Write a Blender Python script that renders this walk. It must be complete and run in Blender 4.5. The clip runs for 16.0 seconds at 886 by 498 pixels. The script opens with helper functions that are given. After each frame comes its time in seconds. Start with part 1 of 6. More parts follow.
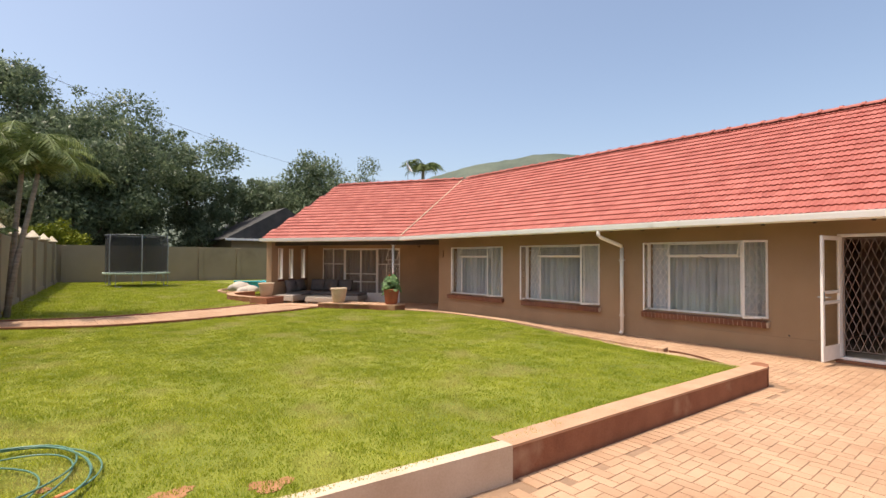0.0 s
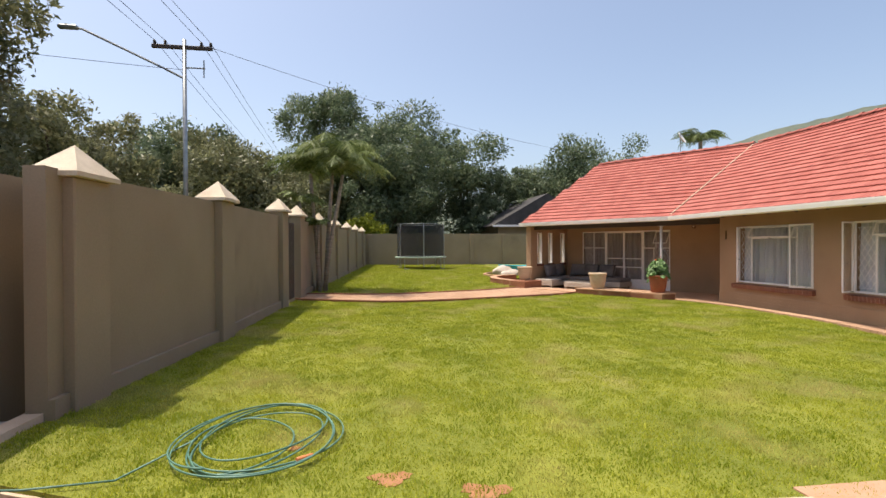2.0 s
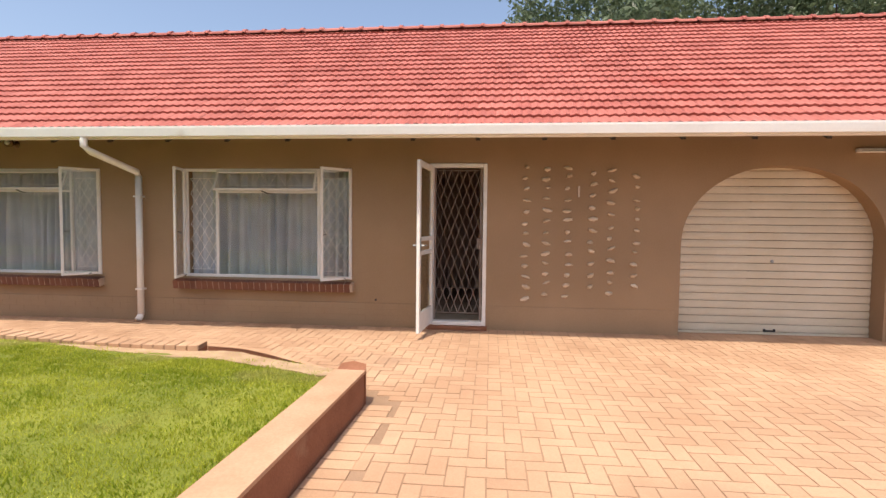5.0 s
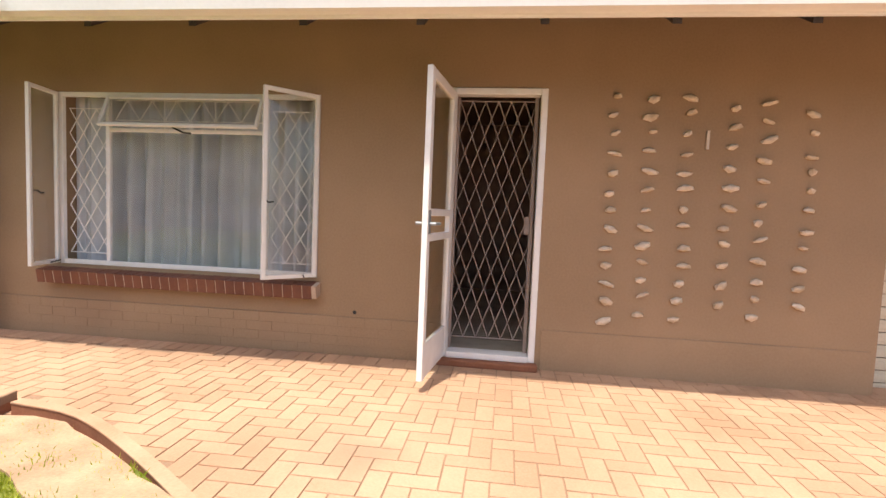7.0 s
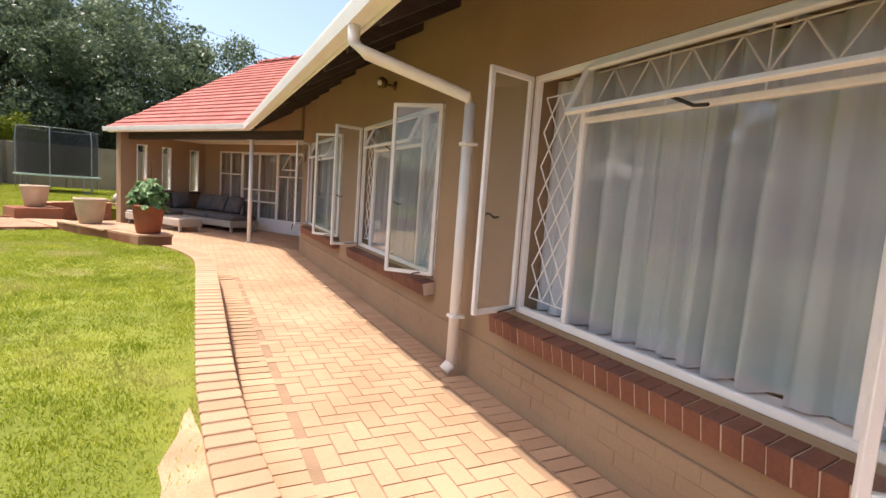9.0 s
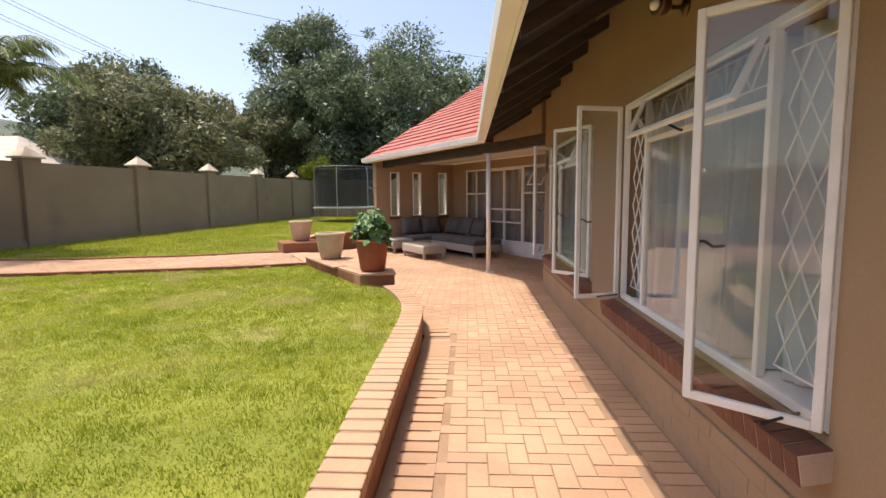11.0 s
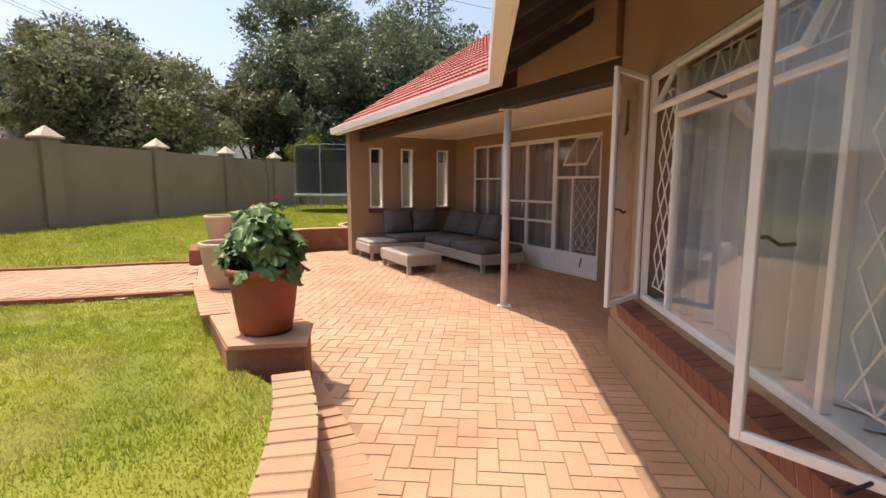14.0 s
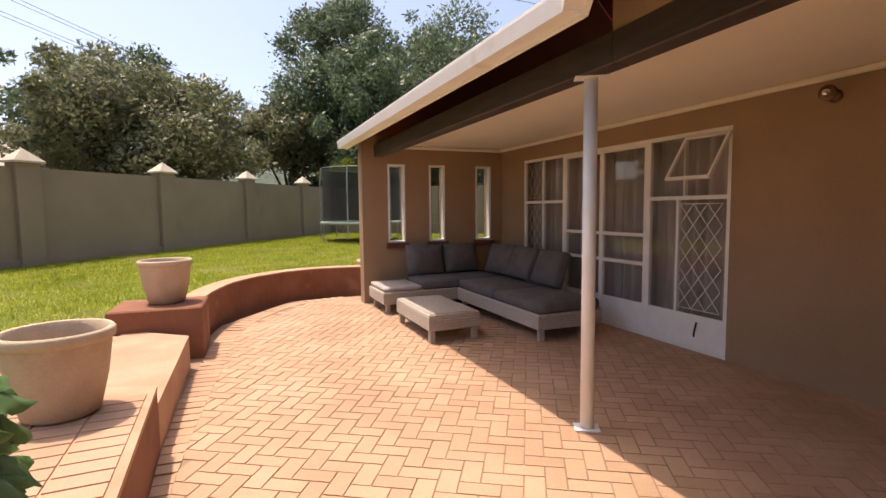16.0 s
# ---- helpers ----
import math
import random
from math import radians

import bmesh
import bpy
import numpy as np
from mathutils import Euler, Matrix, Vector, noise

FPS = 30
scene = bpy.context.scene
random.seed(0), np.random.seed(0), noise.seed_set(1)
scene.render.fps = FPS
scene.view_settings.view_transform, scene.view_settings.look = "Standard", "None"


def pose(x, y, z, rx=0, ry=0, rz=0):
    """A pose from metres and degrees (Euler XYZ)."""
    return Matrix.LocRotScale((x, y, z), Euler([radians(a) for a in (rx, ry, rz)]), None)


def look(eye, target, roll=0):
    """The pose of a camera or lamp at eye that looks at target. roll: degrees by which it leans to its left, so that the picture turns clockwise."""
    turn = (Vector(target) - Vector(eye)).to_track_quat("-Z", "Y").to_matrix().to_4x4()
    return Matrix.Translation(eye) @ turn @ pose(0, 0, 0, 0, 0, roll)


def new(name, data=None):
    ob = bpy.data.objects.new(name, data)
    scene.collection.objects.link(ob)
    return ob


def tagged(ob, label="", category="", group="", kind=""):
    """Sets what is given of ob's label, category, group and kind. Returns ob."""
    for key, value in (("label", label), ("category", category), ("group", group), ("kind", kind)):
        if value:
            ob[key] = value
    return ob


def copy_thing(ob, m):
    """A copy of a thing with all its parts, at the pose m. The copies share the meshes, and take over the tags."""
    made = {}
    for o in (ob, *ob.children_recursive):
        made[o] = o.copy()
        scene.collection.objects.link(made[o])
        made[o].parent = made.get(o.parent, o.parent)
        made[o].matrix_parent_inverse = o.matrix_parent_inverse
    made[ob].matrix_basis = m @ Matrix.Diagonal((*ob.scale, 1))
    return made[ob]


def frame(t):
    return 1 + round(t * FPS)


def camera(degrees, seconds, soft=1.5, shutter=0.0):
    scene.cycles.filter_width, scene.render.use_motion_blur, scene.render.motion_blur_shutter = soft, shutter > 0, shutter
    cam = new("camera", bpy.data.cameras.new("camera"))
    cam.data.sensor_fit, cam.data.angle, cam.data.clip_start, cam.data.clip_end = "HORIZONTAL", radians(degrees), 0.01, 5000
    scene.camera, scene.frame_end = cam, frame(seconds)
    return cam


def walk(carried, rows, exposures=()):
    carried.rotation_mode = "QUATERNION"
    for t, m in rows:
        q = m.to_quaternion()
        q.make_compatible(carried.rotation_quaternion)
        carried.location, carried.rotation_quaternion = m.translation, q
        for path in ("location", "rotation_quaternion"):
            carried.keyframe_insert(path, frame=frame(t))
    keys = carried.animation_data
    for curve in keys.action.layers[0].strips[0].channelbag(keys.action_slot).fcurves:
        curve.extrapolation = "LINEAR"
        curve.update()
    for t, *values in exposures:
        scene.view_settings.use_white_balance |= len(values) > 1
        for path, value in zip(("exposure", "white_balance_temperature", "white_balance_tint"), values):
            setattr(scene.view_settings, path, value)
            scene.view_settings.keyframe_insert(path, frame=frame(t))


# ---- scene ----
cam = camera(82.9, 16.0)
PATH = [
    (0, (-0.174, 0.31, 1.677), (1.09, 1.86, 1.718), 0.2),
    (0.5, (-0.027, 0.296, 1.694), (0.913, 2.061, 1.719), 0.1),
    (1, (-0.005, 0.357, 1.653), (0.796, 2.189, 1.652), -0.5),
    (1.5, (0.032, 0.602, 1.603), (0.767, 2.462, 1.603), -0.6),
    (2, (0.329, 0.787, 1.61), (0.659, 2.759, 1.595), -0.3),
    (2.5, (0.7, 0.963, 1.619), (0.857, 2.956, 1.565), 0.1),
    (3, (1.168, 1.281, 1.577), (1.731, 3.198, 1.482), -0.1),
    (3.5, (1.883, 1.59, 1.496), (2.757, 3.387, 1.413), 0.7),
    (4, (2.499, 1.812, 1.422), (4.04, 3.084, 1.324), -0.1),
    (4.5, (3.255, 1.853, 1.363), (5.136, 2.525, 1.254), 0.5),
    (5, (3.908, 1.901, 1.34), (5.896, 2.088, 1.24), 0.6),
    (5.2, (4.158, 1.918, 1.310), (6.157, 1.947, 1.222), 0.4),
    (7.3, (6.925, 2.330, 1.140), (8.894, 2.643, 0.987), 2.7),
    (7.5, (7.177, 2.408, 1.135), (9.132, 2.8, 0.977), 2.9),
    (8, (7.778, 2.647, 1.242), (9.543, 3.574, 1.079), 3.7),
    (8.5, (8.243, 3.035, 1.266), (9.762, 4.324, 1.092), 4.0),
    (9, (8.628, 3.46, 1.292), (9.515, 5.24, 1.079), 4.1),
    (9.5, (8.883, 4.005, 1.35), (9.343, 5.933, 1.08), 2.3),
    (10, (9.135, 4.565, 1.387), (9.309, 6.541, 1.132), 1.3),
    (10.2, (9.183, 4.760, 1.396), (9.227, 6.744, 1.148), 0.6),
    (12.3, (9.414, 7.320, 1.342), (9.256, 9.308, 1.184), -0.4),
    (12.5, (9.423, 7.523, 1.366), (9.264, 9.51, 1.196), 0.0),
    (13, (9.443, 8.165, 1.342), (9.292, 10.148, 1.137), -0.3),
    (13.5, (9.473, 8.808, 1.348), (9.314, 10.788, 1.112), -0.1),
    (14, (9.411, 9.441, 1.35), (9.262, 11.419, 1.096), 0.2),
    (14.5, (9.41, 10.005, 1.383), (9.17, 11.978, 1.162), -0.9),
    (15, (9.357, 10.641, 1.369), (9.028, 12.602, 1.153), -0.7),
    (15.5, (9.378, 11.304, 1.355), (9.044, 13.266, 1.164), -0.5),
    (16, (9.313, 11.931, 1.384), (8.979, 13.896, 1.225), -0.6),
]
walk(cam, [(t, look(eye, target, roll)) for t, eye, target, roll in PATH],
     [(0, 0.83, 6950, 10), (3, 0.83, 6900, 10), (5, 0.86, 6750, 10), (7.5, 1.30, 6600, 10), (8.2, 1.38, 6700, 10), (9, 1.25, 6600, 10), (12.5, 0.97, 6850, 14), (16, 0.98, 6950, 16)])

# ---- world, sun, exposure ----
TO_SUN = Vector((-0.77, 0.29, 2.40)).normalized()
world = bpy.data.worlds.new("sky")
scene.world = world
world.use_nodes = True
wn = world.node_tree
sky = wn.nodes.new("ShaderNodeTexSky")
sky.sky_type, sky.sun_disc = "NISHITA", False
sky.sun_elevation = math.asin(TO_SUN.z)
sky.sun_rotation = math.atan2(TO_SUN.x, TO_SUN.y)
sky.altitude, sky.air_density, sky.dust_density, sky.ozone_density = 1200, 1.0, 8.5, 0.35
wn.links.new(sky.outputs[0], wn.nodes["Background"].inputs[0])
wn.nodes["Background"].inputs[1].default_value = 0.132
sun = new("sun", bpy.data.lights.new("sun", "SUN"))
sun.data.energy, sun.data.angle, sun.data.color = 2.6, radians(0.6), (1.0, 0.93, 0.82)
sun.matrix_world = look(TO_SUN * 60, (0, 0, 0))

# ---- materials ----
def ramp(nt, fac, stops):
    r = nt.nodes.new("ShaderNodeValToRGB")
    e = r.color_ramp.elements
    while len(e) < len(stops):
        e.new(0.5)
    for k, (p, c) in enumerate(stops):
        e[k].position, e[k].color = p, (*c, 1)
    nt.links.new(fac, r.inputs[0])
    return r.outputs[0]


def surf(name, c1, c2, rough=0.7, scale=6.0, fine=80.0, bump=0.15, metal=0.0, by_object=0.0, by_island=0.0, stain=None, spec=0.5, dist=0.01, stretch=(1, 1, 1)):
    """Two-scale noise colour between c1 and c2, fine bump, optional stains and per-piece variation."""
    m = bpy.data.materials.new(name)
    m.use_nodes = True
    nt = m.node_tree
    b = nt.nodes["Principled BSDF"]
    geo = nt.nodes.new("ShaderNodeNewGeometry")
    mp = nt.nodes.new("ShaderNodeMapping")
    mp.inputs["Scale"].default_value = stretch
    nt.links.new(geo.outputs["Position"], mp.inputs[0])
    n1 = nt.nodes.new("ShaderNodeTexNoise")
    n1.inputs["Scale"].default_value, n1.inputs["Detail"].default_value = scale, 6
    n2 = nt.nodes.new("ShaderNodeTexNoise")
    n2.inputs["Scale"].default_value, n2.inputs["Detail"].default_value = fine, 3
    for n in (n1, n2):
        nt.links.new(mp.outputs[0], n.inputs["Vector"])
    mix = nt.nodes.new("ShaderNodeMath")
    mix.operation = "MULTIPLY_ADD"
    nt.links.new(n2.outputs[0], mix.inputs[0])
    mix.inputs[1].default_value = 0.5
    nt.links.new(n1.outputs[0], mix.inputs[2])
    fac = mix.outputs[0]
    if by_object or by_island:
        add = nt.nodes.new("ShaderNodeMath")
        add.operation = "MULTIPLY_ADD"
        if by_object:
            src = nt.nodes.new("ShaderNodeObjectInfo").outputs["Random"]
        else:
            src = geo.outputs["Random Per Island"]
        nt.links.new(src, add.inputs[0])
        add.inputs[1].default_value = by_object or by_island
        nt.links.new(fac, add.inputs[2])
        sub = nt.nodes.new("ShaderNodeMath")
        sub.operation = "SUBTRACT"
        nt.links.new(add.outputs[0], sub.inputs[0])
        sub.inputs[1].default_value = (by_object or by_island) * 0.5
        fac = sub.outputs[0]
    col = ramp(nt, fac, [(0.50, c1), (1.0, c2)])
    if stain:
        n3 = nt.nodes.new("ShaderNodeTexNoise")
        n3.inputs["Scale"].default_value, n3.inputs["Detail"].default_value = stain[1], 5
        nt.links.new(geo.outputs["Position"], n3.inputs["Vector"])
        rf = ramp(nt, n3.outputs[0], [(stain[2], (0, 0, 0)), (stain[2] + 0.14, (1, 1, 1))])
        mx = nt.nodes.new("ShaderNodeMixRGB")
        nt.links.new(rf, mx.inputs[0])
        nt.links.new(col, mx.inputs[1])
        mx.inputs[2].default_value = (*stain[0], 1)
        col = mx.outputs[0]
    nt.links.new(col, b.inputs["Base Color"])
    b.inputs["Roughness"].default_value, b.inputs["Metallic"].default_value = rough, metal
    b.inputs["Specular IOR Level"].default_value = spec
    if bump:
        bp = nt.nodes.new("ShaderNodeBump")
        bp.inputs["Strength"].default_value, bp.inputs["Distance"].default_value = bump, dist
        nt.links.new(mix.outputs[0], bp.inputs["Height"])
        nt.links.new(bp.outputs[0], b.inputs["Normal"])
    return m


def glass(name, tint=(0.93, 0.94, 0.94), alpha=0.12, rough=0.02):
    """Thin window glass: a clear film with a mirror sheen."""
    m = bpy.data.materials.new(name)
    m.use_nodes = True
    nt = m.node_tree
    out = nt.nodes["Material Output"]
    tr = nt.nodes.new("ShaderNodeBsdfTransparent")
    tr.inputs[0].default_value = (*tint, 1)
    gl = nt.nodes.new("ShaderNodeBsdfGlossy")
    gl.inputs["Roughness"].default_value = rough
    lw = nt.nodes.new("ShaderNodeLayerWeight")
    lw.inputs[0].default_value = 0.5
    pw = nt.nodes.new("ShaderNodeMath")
    pw.operation = "POWER"
    pw.inputs[1].default_value = 3.5
    nt.links.new(lw.outputs["Facing"], pw.inputs[0])
    ad = nt.nodes.new("ShaderNodeMath")
    ad.operation = "MULTIPLY_ADD"
    ad.inputs[1].default_value = 0.6
    ad.inputs[2].default_value = alpha * 0.4
    nt.links.new(pw.outputs[0], ad.inputs[0])
    mx = nt.nodes.new("ShaderNodeMixShader")
    nt.links.new(ad.outputs[0], mx.inputs[0])
    nt.links.new(tr.outputs[0], mx.inputs[1])
    nt.links.new(gl.outputs[0], mx.inputs[2])
    nt.links.new(mx.outputs[0], out.inputs[0])
    return m


def leafy(name, c1, c2, rough=0.5, trans=0.25, scale=0.6, stain=None):
    """Leaf material: island-varied green with some light through the blade."""
    m = surf(name, c1, c2, rough, scale, 9.0, 0.0, by_island=0.5, spec=0.3, stain=stain)
    nt = m.node_tree
    b = nt.nodes["Principled BSDF"]
    col = b.inputs["Base Color"].links[0].from_socket
    t = nt.nodes.new("ShaderNodeBsdfTranslucent")
    nt.links.new(col, t.inputs[0])
    mx = nt.nodes.new("ShaderNodeMixShader")
    mx.inputs[0].default_value = trans
    nt.links.new(b.outputs[0], mx.inputs[1])
    nt.links.new(t.outputs[0], mx.inputs[2])
    nt.links.new(mx.outputs[0], nt.nodes["Material Output"].inputs[0])
    return m


M_WALL = surf("tan_plaster", (0.298, 0.196, 0.114), (0.375, 0.248, 0.147), 0.85, 1.2, 60, 0.2, stain=((0.30, 0.19, 0.113), 0.9, 0.62))
M_GWALL = surf("garden_wall_paint", (0.25, 0.195, 0.130), (0.31, 0.245, 0.168), 0.9, 1.0, 50, 0.3, stain=((0.22, 0.17, 0.118), 0.7, 0.6))
M_CAP = surf("cream_cap", (0.46, 0.38, 0.275), (0.62, 0.53, 0.41), 0.8, 5, 60, 0.2)
M_WHITE = surf("white_enamel", (0.78, 0.75, 0.71), (0.87, 0.85, 0.82), 0.4, 8, 120, 0.08)
M_FASCIA = surf("white_fascia", (0.80, 0.79, 0.77), (0.88, 0.87, 0.85), 0.5, 2, 40, 0.08, stain=((0.58, 0.53, 0.46), 1.6, 0.64))
M_CEIL = surf("cream_ceiling", (0.84, 0.75, 0.62), (0.90, 0.82, 0.70), 0.8, 1, 30, 0.05)
M_DARKWOOD = surf("dark_stained_wood", (0.032, 0.023, 0.020), (0.070, 0.050, 0.043), 0.6, 3, 40, 0.2, stretch=(1, 1, 6))
M_UNDER = surf("dark_underlay", (0.012, 0.012, 0.018), (0.03, 0.028, 0.035), 0.7, 4, 30, 0.2)
M_TILE = surf("red_roof_tile", (0.325, 0.082, 0.062), (0.43, 0.132, 0.104), 0.75, 2.0, 60, 0.3, by_island=0.35, stain=((0.32, 0.060, 0.043), 1.1, 0.62))
M_TILE_O = surf("red_roof_tile_piece", (0.325, 0.082, 0.062), (0.43, 0.132, 0.104), 0.75, 2.0, 60, 0.3, by_object=0.35, stain=((0.32, 0.060, 0.043), 1.1, 0.62))
M_PAVER = surf("clay_paver", (0.385, 0.225, 0.133), (0.515, 0.325, 0.205), 0.85, 1.2, 90, 0.3, by_island=0.24, stain=((0.35, 0.215, 0.135), 0.8, 0.60))
M_PAVER_O = surf("clay_paver_piece", (0.385, 0.225, 0.133), (0.515, 0.325, 0.205), 0.85, 1.2, 90, 0.3, by_object=0.24, stain=((0.35, 0.215, 0.135), 0.8, 0.60))
M_JOINT = surf("sandy_joint", (0.25, 0.155, 0.095), (0.35, 0.22, 0.14), 0.95, 5, 120, 0.4)
M_KERB = surf("kerb_plaster", (0.20, 0.072, 0.034), (0.31, 0.125, 0.064), 0.85, 3, 70, 0.4, stain=((0.40, 0.24, 0.15), 1.8, 0.62))
M_KERBTOP = surf("worn_kerb_top", (0.41, 0.225, 0.13), (0.53, 0.33, 0.21), 0.85, 3, 70, 0.3)
M_KERBPALE = surf("pale_kerb_plaster", (0.50, 0.38, 0.27), (0.62, 0.50, 0.38), 0.85, 3, 70, 0.3)
M_SILL = surf("brick_sill", (0.12, 0.045, 0.028), (0.22, 0.085, 0.045), 0.8, 4, 80, 0.4, by_object=0.15)
M_MORTAR = surf("mortar", (0.42, 0.31, 0.23), (0.54, 0.42, 0.32), 0.95, 6, 90, 0.3)
M_LAWN = surf("lawn_turf", (0.115, 0.140, 0.010), (0.24, 0.25, 0.03), 0.95, 0.9, 60, 0.6, stain=((0.23, 0.215, 0.06), 0.55, 0.60), dist=0.03)
M_BLADE = leafy("grass_blades", (0.215, 0.285, 0.014), (0.52, 0.525, 0.07), 0.6, 0.45, 2.4, ((0.53, 0.47, 0.17), 1.1, 0.54))
M_EARTH = surf("bare_earth", (0.33, 0.21, 0.12), (0.50, 0.35, 0.215), 0.95, 5, 80, 0.5)
M_DIRT = surf("orange_dirt", (0.26, 0.115, 0.045), (0.40, 0.20, 0.095), 0.95, 6, 90, 0.5)
M_GROUND = surf("far_ground", (0.07, 0.085, 0.03), (0.16, 0.14, 0.07), 0.95, 0.05, 2, 0.0)
M_GLASS = glass("window_glass")
M_FROST = glass("dim_glass", (0.88, 0.87, 0.83), 0.0, 0.08)
M_CURTAIN = surf("sheer_curtain", (0.50, 0.515, 0.535), (0.66, 0.675, 0.69), 0.9, 3, 200, 0.1)
M_DRAPE = surf("dusty_curtain", (0.40, 0.34, 0.31), (0.54, 0.47, 0.43), 0.9, 3, 200, 0.1)
M_ROOM = surf("dim_room", (0.36, 0.25, 0.18), (0.44, 0.31, 0.23), 0.9, 1, 20, 0.0)
M_BLACK = surf("black_iron", (0.010, 0.009, 0.009), (0.025, 0.022, 0.02), 0.5, 8, 80, 0.1)
M_LATTICE = surf("painted_lattice", (0.24, 0.18, 0.15), (0.34, 0.27, 0.23), 0.5, 8, 80, 0.1)
M_SHUTTER = surf("cream_shutter", (0.60, 0.52, 0.38), (0.72, 0.64, 0.50), 0.5, 2, 60, 0.1, stain=((0.48, 0.40, 0.29), 1.2, 0.64))
M_CREAMPOT = surf("cream_pot", (0.44, 0.32, 0.21), (0.56, 0.43, 0.30), 0.8, 6, 70, 0.3)
M_TERRA = surf("terracotta", (0.26, 0.065, 0.030), (0.36, 0.105, 0.05), 0.7, 5, 70, 0.25)
# soil of the plant pot, and painted shade inside the empty pots
M_SOIL_SHADE = surf("soil_and_pot_shade", (0.03, 0.02, 0.012), (0.07, 0.045, 0.03), 0.95, 12, 90, 0.6)
M_RATTAN = surf("pale_rattan", (0.36, 0.30, 0.24), (0.52, 0.45, 0.37), 0.7, 30, 260, 0.5, stretch=(1, 1, 3))
M_CUSHION = surf("charcoal_cushion", (0.105, 0.092, 0.088), (0.165, 0.148, 0.142), 0.95, 6, 300, 0.3)
M_STONE = surf("pale_stone", (0.52, 0.40, 0.28), (0.72, 0.60, 0.47), 0.9, 20, 120, 0.5, by_object=0.4)
M_ROCK = surf("boulder", (0.36, 0.30, 0.25), (0.58, 0.51, 0.44), 0.9, 2, 30, 0.6)
M_GALV = surf("galvanised_steel", (0.28, 0.30, 0.31), (0.42, 0.44, 0.45), 0.45, 6, 80, 0.1, metal=0.7)
M_NET = surf("black_mesh", (0.012, 0.013, 0.014), (0.03, 0.03, 0.03), 0.8, 8, 80, 0.0)
M_GREENPAD = surf("pale_green_pad", (0.42, 0.53, 0.46), (0.54, 0.64, 0.57), 0.6, 3, 50, 0.1)
M_HOSE = surf("green_hose", (0.06, 0.16, 0.12), (0.13, 0.26, 0.20), 0.4, 9, 80, 0.0)
M_POOL = surf("pool_blue", (0.03, 0.32, 0.42), (0.06, 0.42, 0.52), 0.2, 2, 30, 0.1)
M_BARK = surf("bark", (0.07, 0.05, 0.035), (0.17, 0.13, 0.10), 0.95, 5, 40, 0.8, stretch=(1, 1, 0.3), dist=0.04)
M_PALMBARK = surf("palm_bark", (0.20, 0.165, 0.13), (0.36, 0.31, 0.25), 0.9, 6, 40, 0.6, stretch=(0.4, 0.4, 3), dist=0.03)
M_LEAF_DARK = leafy("dark_leaves", (0.085, 0.122, 0.068), (0.215, 0.265, 0.150), rough=0.38, trans=0.45)
M_LEAF_OLIVE = leafy("olive_leaves", (0.115, 0.130, 0.060), (0.285, 0.285, 0.150), rough=0.4, trans=0.45)
M_LEAF_LIME = leafy("lime_leaves", (0.14, 0.19, 0.012), (0.32, 0.34, 0.03))
M_LEAF_PALM = leafy("palm_leaves", (0.07, 0.11, 0.03), (0.22, 0.27, 0.09))
M_LEAF_POT = leafy("broad_leaves", (0.055, 0.125, 0.034), (0.19, 0.30, 0.11), 0.38, 0.25, 14)
M_RED = surf("red_petals", (0.5, 0.03, 0.01), (0.7, 0.10, 0.03), 0.6, 8, 80, 0.0)
M_SLATE = surf("dark_far_roof", (0.035, 0.033, 0.035), (0.07, 0.065, 0.065), 0.8, 2, 20, 0.2)
M_PALEROOF = surf("pale_far_roof", (0.42, 0.36, 0.32), (0.54, 0.48, 0.43), 0.8, 2, 20, 0.2)
M_HILL = surf("wooded_hill", (0.055, 0.075, 0.055), (0.13, 0.15, 0.11), 1.0, 0.03, 0.4, 0.0)
M_NUMBER = surf("number_plate", (0.55, 0.45, 0.36), (0.65, 0.55, 0.45), 0.6, 8, 60, 0.1)
# pale greige holds the sunlight on the sofa's end seat
M_SUNLIT_PAD = surf("sunlit_pad_greige", (0.36, 0.31, 0.27), (0.48, 0.42, 0.38), 0.95, 6, 300, 0.3)
M_CONNECT = surf("orange_plastic", (0.55, 0.16, 0.05), (0.68, 0.26, 0.10), 0.4, 9, 60, 0.0)
M_BULB = surf("chrome_bulb", (0.75, 0.73, 0.70), (0.85, 0.83, 0.80), 0.12, 8, 60, 0.0, metal=0.9)
M_GRAVEL = surf("grey_gravel", (0.30, 0.28, 0.26), (0.55, 0.52, 0.48), 0.9, 25, 140, 0.9, dist=0.03)
M_BRASS = surf("lamp_metal", (0.10, 0.06, 0.035), (0.2, 0.12, 0.07), 0.35, 8, 60, 0.1, metal=0.8)

# ---- builders ----
def link(name, bm, material, parent=None, label="", smooth=False, m=None):
    me = bpy.data.meshes.new(name)
    bm.normal_update()
    bm.to_mesh(me)
    bm.free()
    for x in (material if isinstance(material, (list, tuple)) else [material]):
        me.materials.append(x)
    if smooth:
        me.polygons.foreach_set("use_smooth", [True] * len(me.polygons))
    ob = new(name, me)
    if parent:
        ob.parent = parent
    if m is not None:
        ob.matrix_local = m
    if label:
        ob["label"] = label
    return ob


def part(name, bm, material, parent, label="", smooth=False, m=None):
    return link(name, bm, material, parent, label, smooth, m)


def raw(name, verts, faces, material, parent=None, smooth=False, label=""):
    me = bpy.data.meshes.new(name)
    me.from_pydata(verts, [], faces)
    me.materials.append(material)
    if smooth:
        me.polygons.foreach_set("use_smooth", [True] * len(me.polygons))
    ob = new(name, me)
    if parent:
        ob.parent = parent
    if label:
        ob["label"] = label
    return ob


